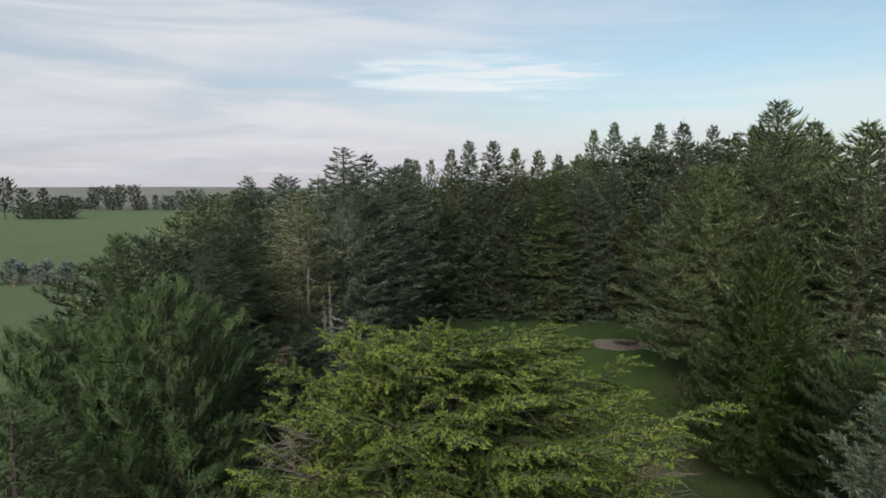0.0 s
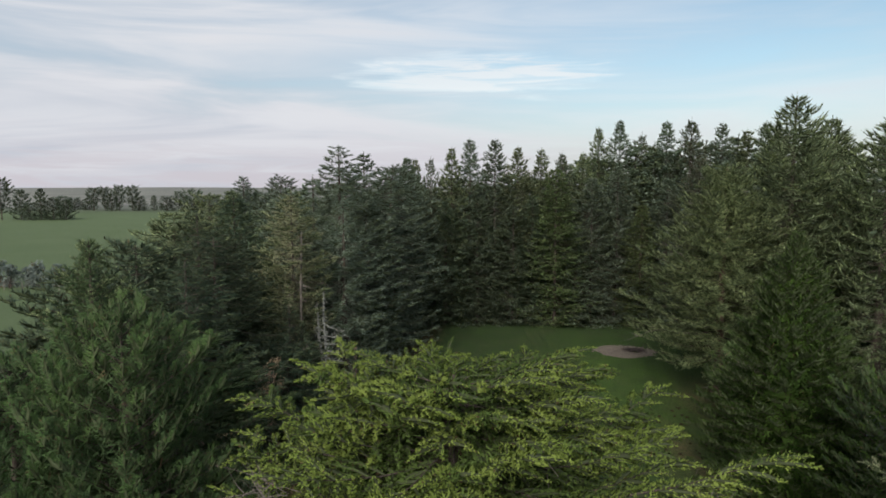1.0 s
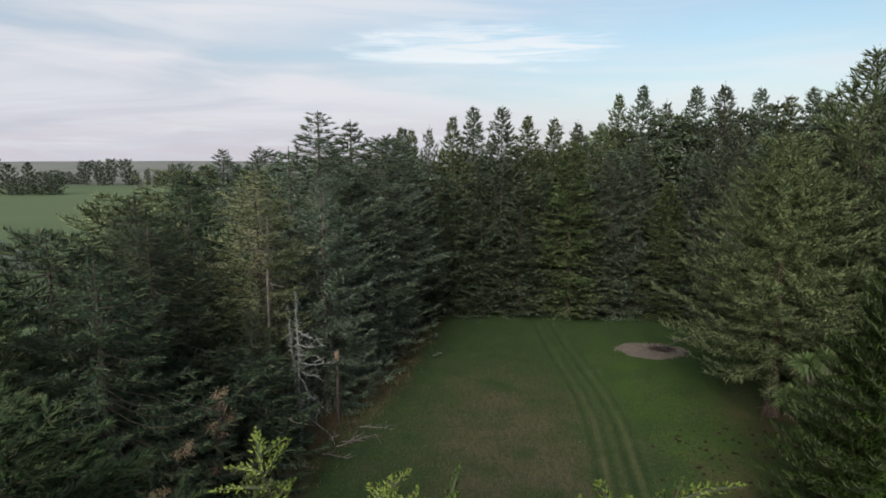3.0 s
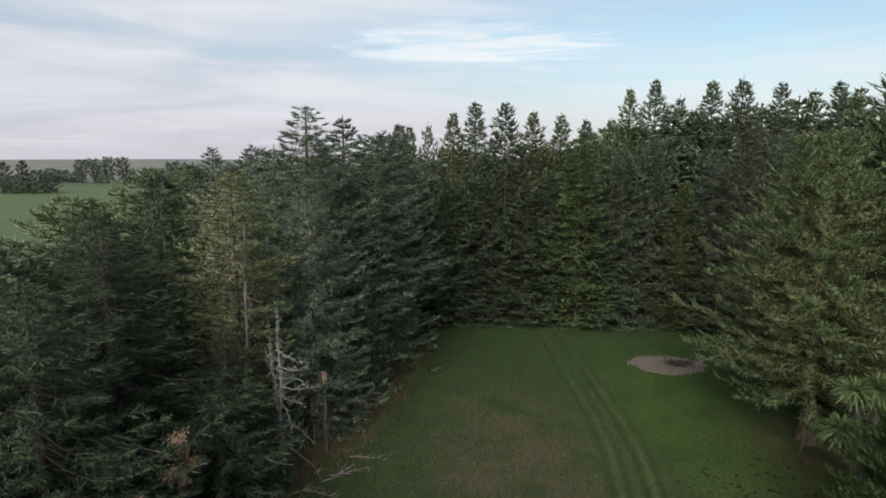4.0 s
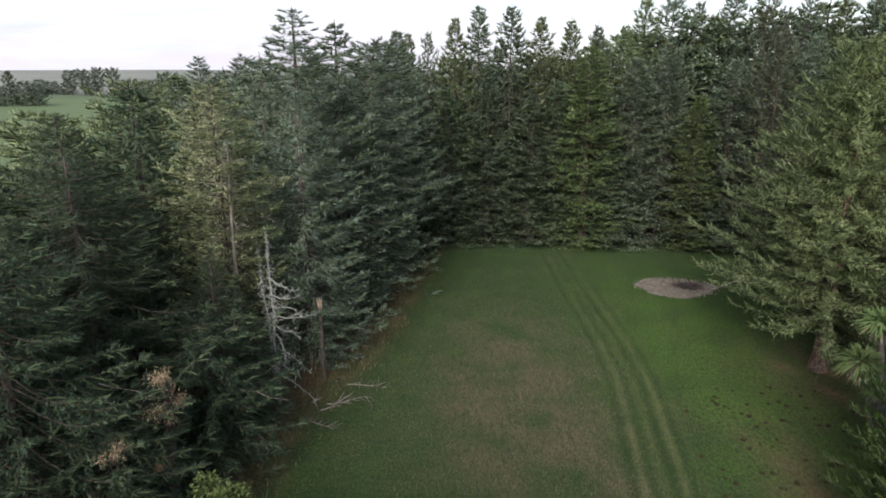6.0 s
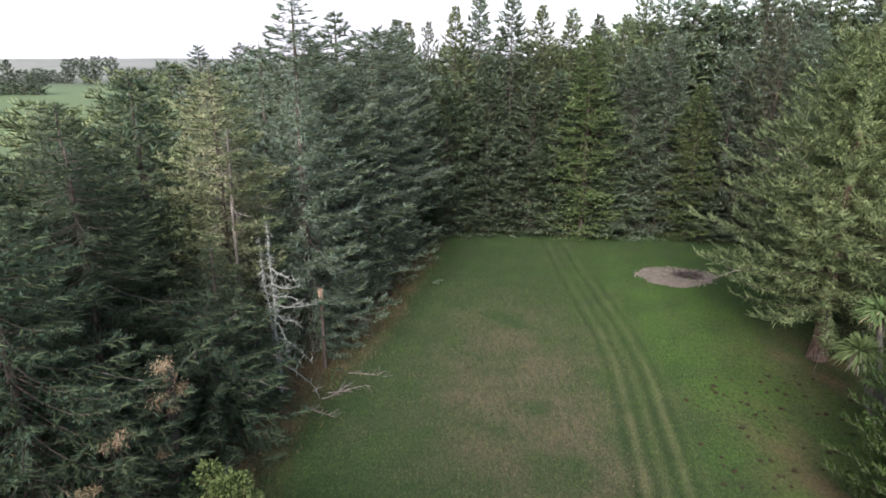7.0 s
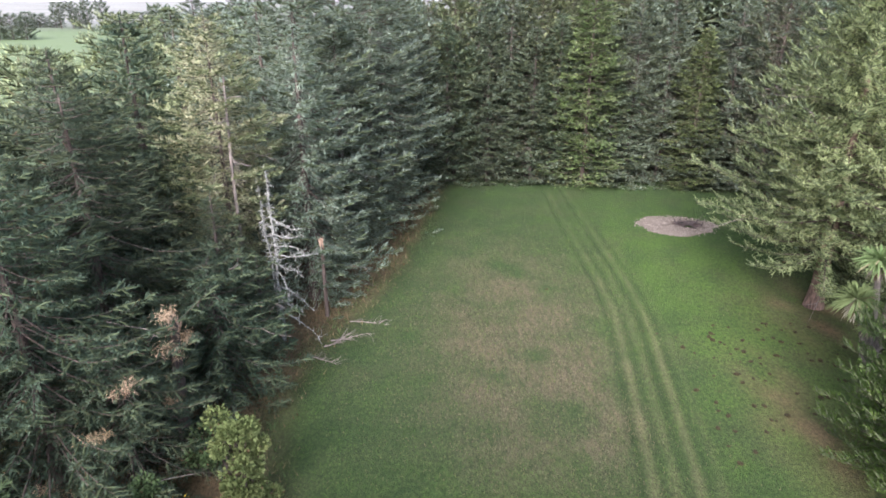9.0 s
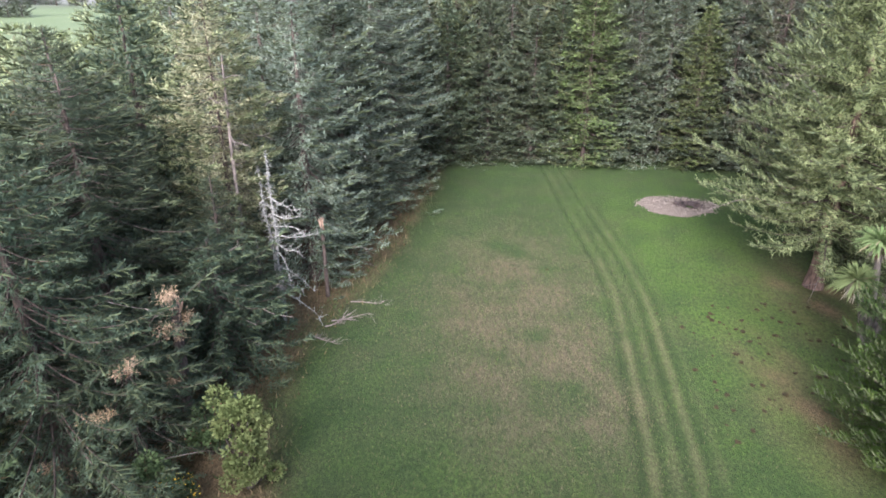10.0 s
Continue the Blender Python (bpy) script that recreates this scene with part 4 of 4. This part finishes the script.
for z in (0.35, 0.7, 1.05):
    v, q = tubes([[(0, 0, z), (-27, 2.6, z), (-54.6, 5.25, z)]], [[0.008] * 3], 4)
    part("wire", mesh_of("wire", v, q, [TWIG]), fence)

# ---------------------------------------------------------------- edge of the clearing
leafy("light_shrub", "light green broad-leaved shrub at the lawn's edge", -5.75, 28.3, 3.5, 0.95, 401, BROAD, 9000, (0.10, 0.036), 26, ragged=0.17)
leafy("low_shrub", "low dark green shrub under the trees", -7.3, 29.6, 1.7, 0.9, 404, PINE, 1800, (0.10, 0.045), 9)
leafy("low_shrub", "low dull green shrub beneath the spruces", -8.2, 27.6, 1.5, 1.0, 405, PINE, 1800, (0.10, 0.045), 9)
gorse = leafy("flowering_gorse", "small gorse bush with yellow flowers", -7.45, 27.4, 0.95, 0.75, 402, CYPRESS, 1600, (0.09, 0.02), 9)
YELLOW = material("yellow_petals", lambda n: n.mix(n.add("ShaderNodeNewGeometry").outputs["Random Per Island"], (0.62, 0.36, 0.02), (0.85, 0.60, 0.06)), 0.6)
rng = np.random.default_rng(77)
d = unit(np.abs(rng.normal(size=(110, 3))) * np.where(rng.random((110, 3)) < 0.5, -1, 1))
d[:, 2] = np.abs(d[:, 2])
fp = d * [0.62, 0.62, 0.42] * rng.uniform(0.8, 1.1, (110, 1)) + [0, 0, 0.5]
v, t3 = shoots(rng, fp, d, np.full(110, 0.05), np.full(110, 0.024), 0.9)
tagged(part("flowers", mesh_of("flowers", v, t3, [YELLOW]), gorse, "yellow flowers"), kind="stuff")


def crooked(rng, start, way, length, r, bends=6, wander=0.16):
    """One crooked limb as a polyline with tapering radii."""
    pts = [np.array(start, float)]
    d = unit(np.array(way, float))
    for _ in range(bends):
        d = unit(d + rng.normal(0, wander, 3))
        pts.append(pts[-1] + d * length / bends)
    return np.array(pts), np.linspace(r, r * 0.25, bends + 1)


def snag():
    """A dead tree: two silver stems with stubs above and long forked limbs below, crusted with lichen."""
    rng = np.random.default_rng(12)
    ob = tagged(new("dead_tree"), "dead silver-grey tree with lichen-crusted bare limbs", "tree")
    ob.location = (-6.95, 37.8, 0)
    for tip, r in (((0.0, 0, 7.7), 0.10), ((-0.65, 0.1, 6.95), 0.07)):
        zs = np.linspace(0, 1, 12)[:, None]
        line = zs * np.array(tip) + np.cumsum(rng.normal(0, 0.045, (12, 3)), 0) * [1, 1, 0]
        line[0, 2] = -0.1
        v, q = tubes(line[None], (r * (1.05 - zs[:, 0] * 0.85))[None], 8)
        stem = part("stem", mesh_of("stem", v, q, [LICHEN], smooth=True), ob)
        lines, radii = [], []
        for i in range(150):
            f = rng.uniform(0.45, 1.0)
            p = np.array([np.interp(f, zs[:, 0], line[:, k]) for k in range(3)])
            a = rng.random() * 6.283
            l, rr = crooked(rng, p, (math.cos(a), math.sin(a), rng.normal(0.1, 0.3)), rng.uniform(0.18, 0.75) * (1.25 - f), 0.026, 6, 0.4)
            lines.append(l), radii.append(rr)
        v, q = tubes(lines, radii, 4)
        tagged(part("stub_growth", mesh_of("stub_growth", v, q, [LICHEN], smooth=True), stem), kind="stuff")
    for i, z in enumerate((5.6, 4.9, 4.4, 4.0, 3.7, 3.3, 3.0, 2.6, 2.2, 1.8, 1.45, 2.4)):
        a = rng.uniform(-1.15, -0.1)
        l, rr = crooked(rng, (0, 0, z), (math.cos(a), math.sin(a), rng.normal(-0.08, 0.10)), rng.uniform(1.3, 1.8) * (0.75 + (6.3 - z) * 0.12), 0.040, 6, 0.20)
        lines, radii = [l], [rr]
        for j in range(16):
            k = rng.integers(2, 7)
            d = unit(l[k] - l[k - 1] + rng.normal(0, 0.6, 3))
            l2, r2 = crooked(rng, l[k], d, rng.uniform(0.15, 0.5), 0.017, 6, 0.35)
            lines.append(l2), radii.append(r2)
        v, q = tubes(lines, radii, 4)
        part("limb", mesh_of("limb", v, q, [LICHEN], smooth=True), ob)


snag()


def bare_stem(label, x, y, H, r, seed, from_z):
    """A dead stem with pale level side limbs, standing among green trees."""
    rng = np.random.default_rng(seed)
    ob = tagged(new("bare_tree"), label, "tree")
    ob.location = (x, y, 0)
    f = np.linspace(0, 1, 12)[:, None]
    line = f * np.array((0.1, 0, H)) + np.cumsum(rng.normal(0, 0.03, (12, 3)), 0) * [1, 1, 0]
    v, q = tubes(line[None], (r * (1.0 - 0.7 * f[:, 0]))[None], 8)
    part("stem", mesh_of("stem", v, q, [TWIG], smooth=True), ob)
    for i in range(22):
        z = rng.uniform(from_z, H * 0.98)
        a = rng.random() * 6.283
        l, rr = crooked(rng, (np.interp(z, line[:, 2], line[:, 0]), np.interp(z, line[:, 2], line[:, 1]), z), (math.cos(a), math.sin(a), rng.normal(0.05, 0.2)), rng.uniform(0.5, 1.1), 0.026, 6, 0.2)
        l2, r2 = crooked(rng, l[3], unit(l[3] - l[2] + rng.normal(0, 0.5, 3)), 0.4, 0.012, 6, 0.25)
        v, q = tubes([l, l2], [rr, r2], 4)
        part("limb", mesh_of("limb", v, q, [TWIG], smooth=True), ob)


bare_stem("pale bare dead stem in front of a yellowish conifer", -8.4, 38.0, 11.0, 0.12, 21, 6.8)


def broken_stem(label, x, y, H, r, seed, lean=(0, 0)):
    """A snapped trunk: grey sides, a torn raw end."""
    rng = np.random.default_rng(seed)
    ob = tagged(new("broken_trunk"), label, "tree stump")
    ob.location = (x, y, 0)
    f = np.linspace(0, 1, 9)
    line = np.stack([lean[0] * f, lean[1] * f, H * f - 0.05], 1)
    v, q = tubes(line[None], (r * (1.25 - 0.35 * f))[None], 10)
    v[-10:, 2] += rng.uniform(-0.35, 0.25, 10)
    part("trunk", mesh_of("trunk", v, q, [BARK], smooth=True), ob)
    n = 26
    a = rng.random(n) * 6.283
    root = line[-1] + np.stack([np.cos(a), np.sin(a), np.zeros(n)], 1) * (r * rng.uniform(0.1, 0.85, n))[:, None] - [0, 0, 0.35]
    way = unit(rng.normal(0, 0.14, (n, 3)) + [0, 0, 1])
    v, q = tubes(np.stack([root + way * k for k in (0, 0.25, 0.55)], 1), np.tile([0.05, 0.035, 0.006], (n, 1)) * (r / 0.16), 4)
    tagged(part("torn_end", mesh_of("torn_end", v, q, [RAW], smooth=False), ob, "torn orange-brown raw wood"), kind="stuff")


broken_stem("pale snapped trunk with torn raw wood", -8.5, 30.9, 4.7, 0.17, 1, (0.3, 0.0))
broken_stem("snapped grey trunk with an orange torn end", -5.45, 40.0, 3.75, 0.08, 2)


def fallen_branch(x, y, turn, seed):
    """A dead branch lying on the grass, with side twigs."""
    rng = np.random.default_rng(seed)
    ob = tagged(new("fallen_branch"), "bare grey fallen branch lying on the grass edge", "branch", "fallen branches")
    ob.location, ob.rotation_euler = (x, y, 0.03), (0, 0, radians(turn))
    l, r = crooked(rng, (0, 0, 0.02), (1, 0, 0.08), 1.6, 0.035, 6, 0.10)
    l[:, 2] = np.maximum(l[:, 2], 0.02)
    v, q = tubes(l[None], r[None], 6)
    stem = part("stem", mesh_of("stem", v, q, [TWIG], smooth=True), ob)
    lines, radii = [], []
    for i in range(16):
        k = rng.integers(1, 7)
        l2, r2 = crooked(rng, l[k], (0.8, rng.normal(0, 0.8), abs(rng.normal(0.25, 0.3))), rng.uniform(0.25, 0.7), 0.014, 6, 0.2)
        lines.append(l2), radii.append(r2)
    v, q = tubes(lines, radii, 4)
    tagged(part("twig", mesh_of("twig", v, q, [TWIG], smooth=True), stem), kind="stuff")


for spot in ((-4.9, 37.7, -10, 1), (-5.1, 37.2, 25, 2), (-4.3, 39.4, 5, 3), (-5.6, 36.4, -30, 4)):
    fallen_branch(*spot)


def fire_pit():
    ob = tagged(new("fire_pit"), "low mound of pale ash and gravel with charred sticks", "fire pit")
    ob.location = (15.0, 52.5, 0)
    rng = np.random.default_rng(5)
    rings, n = 14, 48
    a = np.arange(n) * 2 * np.pi / n
    edge = 1 + 0.07 * np.sin(3 * a + 1) + 0.05 * np.sin(7 * a) + 0.03 * np.sin(11 * a + 2)
    verts = []
    for i in range(rings + 1):
        f = i / rings
        x, y = 2.55 * f * edge * np.cos(a), 1.95 * f * edge * np.sin(a)
        z = 0.20 * (1 - f ** 2) - 0.05 * f ** 6 - 0.22 * np.exp(-((x - 0.75) / 0.8) ** 2 - ((y + 0.1) / 0.55) ** 2) + 0.03 * rng.normal(size=n) * (1 - f)
        z = z + height(x + 15.0, y + 52.5) + 0.02
        verts.append(np.stack([x, y, z], 1))
    idx = np.arange((rings + 1) * n).reshape(rings + 1, n)
    q = np.stack([idx[:-1], idx[1:], np.roll(idx[1:], -1, 1), np.roll(idx[:-1], -1, 1)], -1).reshape(-1, 4)

    def ash(n_):
        where = n_.add("ShaderNodeTexCoord").outputs["Object"]
        grit = n_.noise(where, 12.0, 6.0, 0.7)
        p = n_.add("ShaderNodeSeparateXYZ")
        n_.put(p.inputs[0], where)
        ex = n_.math("DIVIDE", n_.math("SUBTRACT", p.outputs[0], 0.75), 1.15)
        ey = n_.math("DIVIDE", n_.math("ADD", p.outputs[1], 0.1), 0.85)
        rr = n_.math("ADD", n_.math("ADD", n_.math("MULTIPLY", ex, ex), n_.math("MULTIPLY", ey, ey)), n_.math("MULTIPLY", n_.math("SUBTRACT", n_.noise(where, 2.0), 0.5), 1.6))
        c = n_.mix(n_.span(grit, 0.3, 0.7), (0.070, 0.058, 0.045), (0.155, 0.130, 0.102))
        return n_.mix(n_.span(rr, 0.3, 1.1, 1.0, 0.0), c, n_.mix(grit, (0.02, 0.017, 0.016), (0.09, 0.06, 0.05)))
    part("ash_bed", mesh_of("ash_bed", np.concatenate(verts), q, [material("ash_and_gravel", ash, 0.95, (20, 0.06))], smooth=True), ob)
    CHAR = bark("charred_wood", (0.012, 0.011, 0.010), (0.07, 0.055, 0.05))
    for i in range(26):
        aa, rr = rng.random() * 6.283, rng.uniform(0.0, 0.8)
        p = np.array([0.75 + rr * math.cos(aa) * 1.2, -0.1 + rr * math.sin(aa) * 0.7, 0.12 + rng.random() * 0.08])
        b = rng.random() * 6.283
        l, r = crooked(rng, p, (math.cos(b), math.sin(b), rng.normal(0.1, 0.2)), rng.uniform(0.4, 1.1), rng.uniform(0.02, 0.05), 4, 0.15)
        v, q = tubes(l[None], r[None], 5)
        part("charred_stick", mesh_of("charred_stick", v, q, [CHAR], smooth=True), ob)
    STONE = bark("pale_grit", (0.085, 0.072, 0.056), (0.205, 0.175, 0.140))
    n = 700
    aa, rr = rng.random(n) * 6.283, np.sqrt(rng.random(n)) * 1.08
    p = np.stack([2.5 * rr * np.cos(aa), 1.9 * rr * np.sin(aa), 0.20 * np.maximum(0, 1 - rr ** 2)], 1)
    p[:, 2] += height(p[:, 0] + 15, p[:, 1] + 52.5) + 0.02
    p = p[np.hypot((p[:, 0] - 0.75) / 1.0, (p[:, 1] + 0.1) / 0.7) > 1]
    k = len(p)
    s = rng.uniform(0.02, 0.07, k)[:, None]
    base = np.array([(1, 0, 0), (0, 1, 0), (-1, 0, 0), (0, -1, 0), (0, 0, 0.8), (0, 0, -0.5)])
    v = (p[:, None] + base[None] * s[:, None] * rng.uniform(0.6, 1.2, (k, 6, 1))).reshape(-1, 3)
    f = np.array([(0, 1, 4), (1, 2, 4), (2, 3, 4), (3, 0, 4), (1, 0, 5), (2, 1, 5), (3, 2, 5), (0, 3, 5)])
    tagged(part("gravel", mesh_of("gravel", v, (np.arange(k)[:, None, None] * 6 + f[None]).reshape(-1, 3), [STONE]), ob), kind="stuff")


fire_pit()


# ---------------------------------------------------------------- cabbage tree
def cabbage_tree():
    rng = np.random.default_rng(9)
    ob = tagged(new("cabbage_tree"), "cabbage tree with tufts of long sword-shaped leaves", "tree")
    ob.location = (16.5, 35.4, 0)
    SWORD = foliage("sword_leaves", (0.085, 0.135, 0.045), (0.21, 0.27, 0.11), brown=(0.30, 0.25, 0.15), dead=0.06)
    STRAW = foliage("dead_sword_leaves", (0.28, 0.24, 0.17), (0.50, 0.46, 0.36), dead=0.2)
    for hx, hy, hz, r in ((-1.0, 0.0, 3.15, 1.0), (-0.3, 0.35, 4.6, 0.9), (-0.3, -0.1, 2.05, 0.55), (0.5, 0.2, 4.7, 1.0), (1.2, 0.0, 3.6, 0.9)):
        f = np.linspace(0, 1, 7)[:, None]
        line = f * np.array((hx, hy, hz)) + np.sin(f * 3.1) * np.array((0.12, 0.05, 0))
        v, q = tubes(line[None], (0.16 - 0.06 * f[:, 0])[None], 8)
        stem = part("stem", mesh_of("stem", v, q, [TWIG], smooth=True), ob)
        for name, n, mat, lo, hi in (("leaf_tuft", 210, SWORD, -0.45, 1.0), ("dry_leaf_skirt", 45, STRAW, -1.0, -0.75)):
            z = rng.uniform(lo, hi, n)
            a = rng.random(n) * 6.283
            h = np.sqrt(1 - z ** 2)
            d = np.stack([h * np.cos(a), h * np.sin(a), z], 1)
            ln = r * rng.uniform(0.75, 1.1, n) * (1.0 if lo > -0.9 else 0.75)
            side = unit(np.stack([-np.sin(a), np.cos(a), np.zeros(n)], 1) + rng.normal(0, 0.2, (n, 3)))
            o = np.array((hx, hy, hz))
            rows = []
            for s_, wd in ((0.04, 0.018), (0.4, 0.036), (0.75, 0.026), (1.0, 0.002)):
                c = o + d * (ln * s_)[:, None] - np.array([0, 0, 1.0]) * (ln * 0.28 * s_ ** 2.5)[:, None]
                rows += [c - side * wd, c + side * wd]
            vv = np.stack(rows, 1).reshape(-1, 3)
            f4 = np.array([(0, 1, 3, 2), (2, 3, 5, 4), (4, 5, 7, 6)])
            part(name, mesh_of(name, vv, (np.arange(n)[:, None, None] * 8 + f4[None]).reshape(-1, 4), [mat]), stem)


cabbage_tree()


# ---------------------------------------------------------------- shed behind the cypress
def shed():
    ob = tagged(new("shed"), "small dark shed with white bargeboards behind the cypress", "shed")
    ob.location = (20.0, 31.5, 0)
    ob.rotation_euler = (0, 0, radians(-8))
    WALL = bark("dark_weatherboard", (0.035, 0.045, 0.055), (0.075, 0.09, 0.105), 3)
    ROOF = bark("grey_roof_sheet", (0.05, 0.055, 0.065), (0.10, 0.11, 0.125), 2)
    WHITE = bark("white_trim_paint", (0.62, 0.62, 0.60), (0.80, 0.80, 0.78), 3)

    def slab(name, corners, thick, mat):
        bm = bmesh.new()
        face = bm.faces.new([bm.verts.new(c) for c in corners])
        out = bmesh.ops.extrude_face_region(bm, geom=[face])
        bm.normal_update()
        n = face.normal.copy()
        bmesh.ops.translate(bm, vec=n * -thick, verts=[e for e in out["geom"] if isinstance(e, bmesh.types.BMVert)])
        bmesh.ops.recalc_face_normals(bm, faces=bm.faces)
        me = bpy.data.meshes.new(name)
        bm.to_mesh(me)
        bm.free()
        me.materials.append(mat)
        return part(name, me, ob)
    w_, l_, e, r = 1.30, 1.8, 1.75, 3.55
    slab("gable_wall", [(-w_, -l_, 0), (w_, -l_, 0), (w_, -l_, e), (0, -l_, r), (-w_, -l_, e)], 0.08, WALL)
    slab("gable_wall", [(w_, l_, 0), (-w_, l_, 0), (-w_, l_, e), (0, l_, r), (w_, l_, e)], 0.08, WALL)
    slab("side_wall", [(-w_, l_ - .1, 0), (-w_, -l_ + .1, 0), (-w_, -l_ + .1, e), (-w_, l_ - .1, e)], 0.08, WALL)
    slab("side_wall", [(w_, -l_ + .1, 0), (w_, l_ - .1, 0), (w_, l_ - .1, e), (w_, -l_ + .1, e)], 0.08, WALL)
    for s in (-1, 1):
        slab("roof_slope", [(0, -l_ - .25, r + .08), (s * (w_ + .3), -l_ - .25, e - .1), (s * (w_ + .3), l_ + .25, e - .1), (0, l_ + .25, r + .08)][::s], 0.05, ROOF)
        slab("bargeboard", [(0, -l_ - .26, r + .10), (0, -l_ - .26, r - .10), (s * (w_ + .32), -l_ - .26, e - .28), (s * (w_ + .32), -l_ - .26, e - .08)], 0.03, WHITE)
        slab("gutter", [(s * (w_ + .31), -l_ - .25, e - .22), (s * (w_ + .31), l_ + .25, e - .22), (s * (w_ + .31), l_ + .25, e - .07), (s * (w_ + .31), -l_ - .25, e - .07)], 0.09, WHITE)


shed()


# ---------------------------------------------------------------- litter and grass
DIRT = bark("brown_clump", (0.012, 0.010, 0.003), (0.042, 0.033, 0.011), 14)
lumps = []
for i in range(3):
    bm = bmesh.new()
    bmesh.ops.create_icosphere(bm, subdivisions=2, radius=0.1)
    for vtx in bm.verts:
        k = 1 + 0.55 * noise.noise(vtx.co * 16 + Vector((i * 7, 0, 0)))
        vtx.co = Vector((vtx.co.x * 1.3 * k, vtx.co.y * k, vtx.co.z * 0.6 * k + 0.045))
    me = bpy.data.meshes.new("brown_clump")
    bm.to_mesh(me)
    bm.free()
    me.materials.append(DIRT)
    lumps.append(me)
rng = np.random.default_rng(21)
n = 0
while n < 90:
    x, y = (rng.uniform(9.2, 17.4), rng.uniform(30, 39.5)) if n < 82 else (rng.uniform(0, 9), rng.uniform(30, 50))
    if n < 82 and y < 30 + max(0, x - 10.5) * 0.95:
        continue
    ob = tagged(new("brown_clump", lumps[n % 3]), "small dark brown clump of dead leaves on the grass", "leaf litter", "clumps on the grass")
    k = rng.uniform(0.32, 0.95) * (1.0 if n < 82 else 0.6)
    ob.matrix_basis = pose(x, y, float(height(np.array(x), np.array(y))), 0, 0, rng.uniform(0, 360)) @ Matrix.Diagonal((k, k, k, 1))
    n += 1


def tufts(name, label, n, seed, keep, tall, wide, mat, box):
    rng = np.random.default_rng(seed)
    x, y = rng.uniform(box[0], box[1], n), rng.uniform(box[2], box[3], n)
    ok = rng.random(n) < keep(x, y)
    x, y = x[ok], y[ok]
    root = np.stack([x, y, height(x, y) - 0.01], 1)
    way = unit(rng.normal(0, 0.6, (len(x), 3)) * [1, 1, 0.2] + [0, 0, 1])
    v, t3 = shoots(rng, root, way, tall * rng.uniform(0.5, 1.3, len(x)), np.full(len(x), wide) * rng.uniform(0.6, 1.3, len(x)), 0.3)
    return tagged(new(name, mesh_of(name, v, t3, [mat])), label, "grass", kind="stuff")


GRASS = foliage("grass_blades", (0.022, 0.053, 0.007), (0.062, 0.107, 0.020), brown=(0.10, 0.09, 0.045), dead=0.06, patch=0.4)
STRAWY = foliage("dry_grass_blades", (0.075, 0.065, 0.032), (0.150, 0.126, 0.074), brown=(0.10, 0.12, 0.04), dead=0.25, patch=0.7)
FERN = foliage("dead_fern", (0.06, 0.05, 0.025), (0.18, 0.135, 0.072), brown=(0.055, 0.085, 0.03), dead=0.5, patch=0.8)
tufts("grass", "short green grass of the clearing", 130000, 31, lambda x, y: lawn(x, y) * (1 - 0.9 * litter(x, y)) * np.clip(1 - 0.8 * track(x, y), 0, 1) * (1 - 0.6 * dry_grass(x, y)) * np.clip(1.5 - (y - 22) / 45, 0.3, 1),
      0.065, 0.014, GRASS, (-7, 22, 22, 63))
tufts("dry_grass", "straw-coloured dry grass in the clearing", 120000, 32, lambda x, y: lawn(x, y) * (0.9 * dry_grass(x, y) + 0.012), 0.13, 0.011, STRAWY, (-6, 14, 22, 60))
tufts("undergrowth", "brown dead fern and rough grass along the trees", 60000, 33, lambda x, y: 0.9 * np.exp(-((x - left_edge(y) + 0.25) / 0.75) ** 2) + 0.5 * np.exp(-((y - 63.6) / 0.5) ** 2) * (x > -1) + 0.25 * (x < left_edge(y)) * (x > -12),
      0.26, 0.028, FERN, (-12, 27, 24, 65))
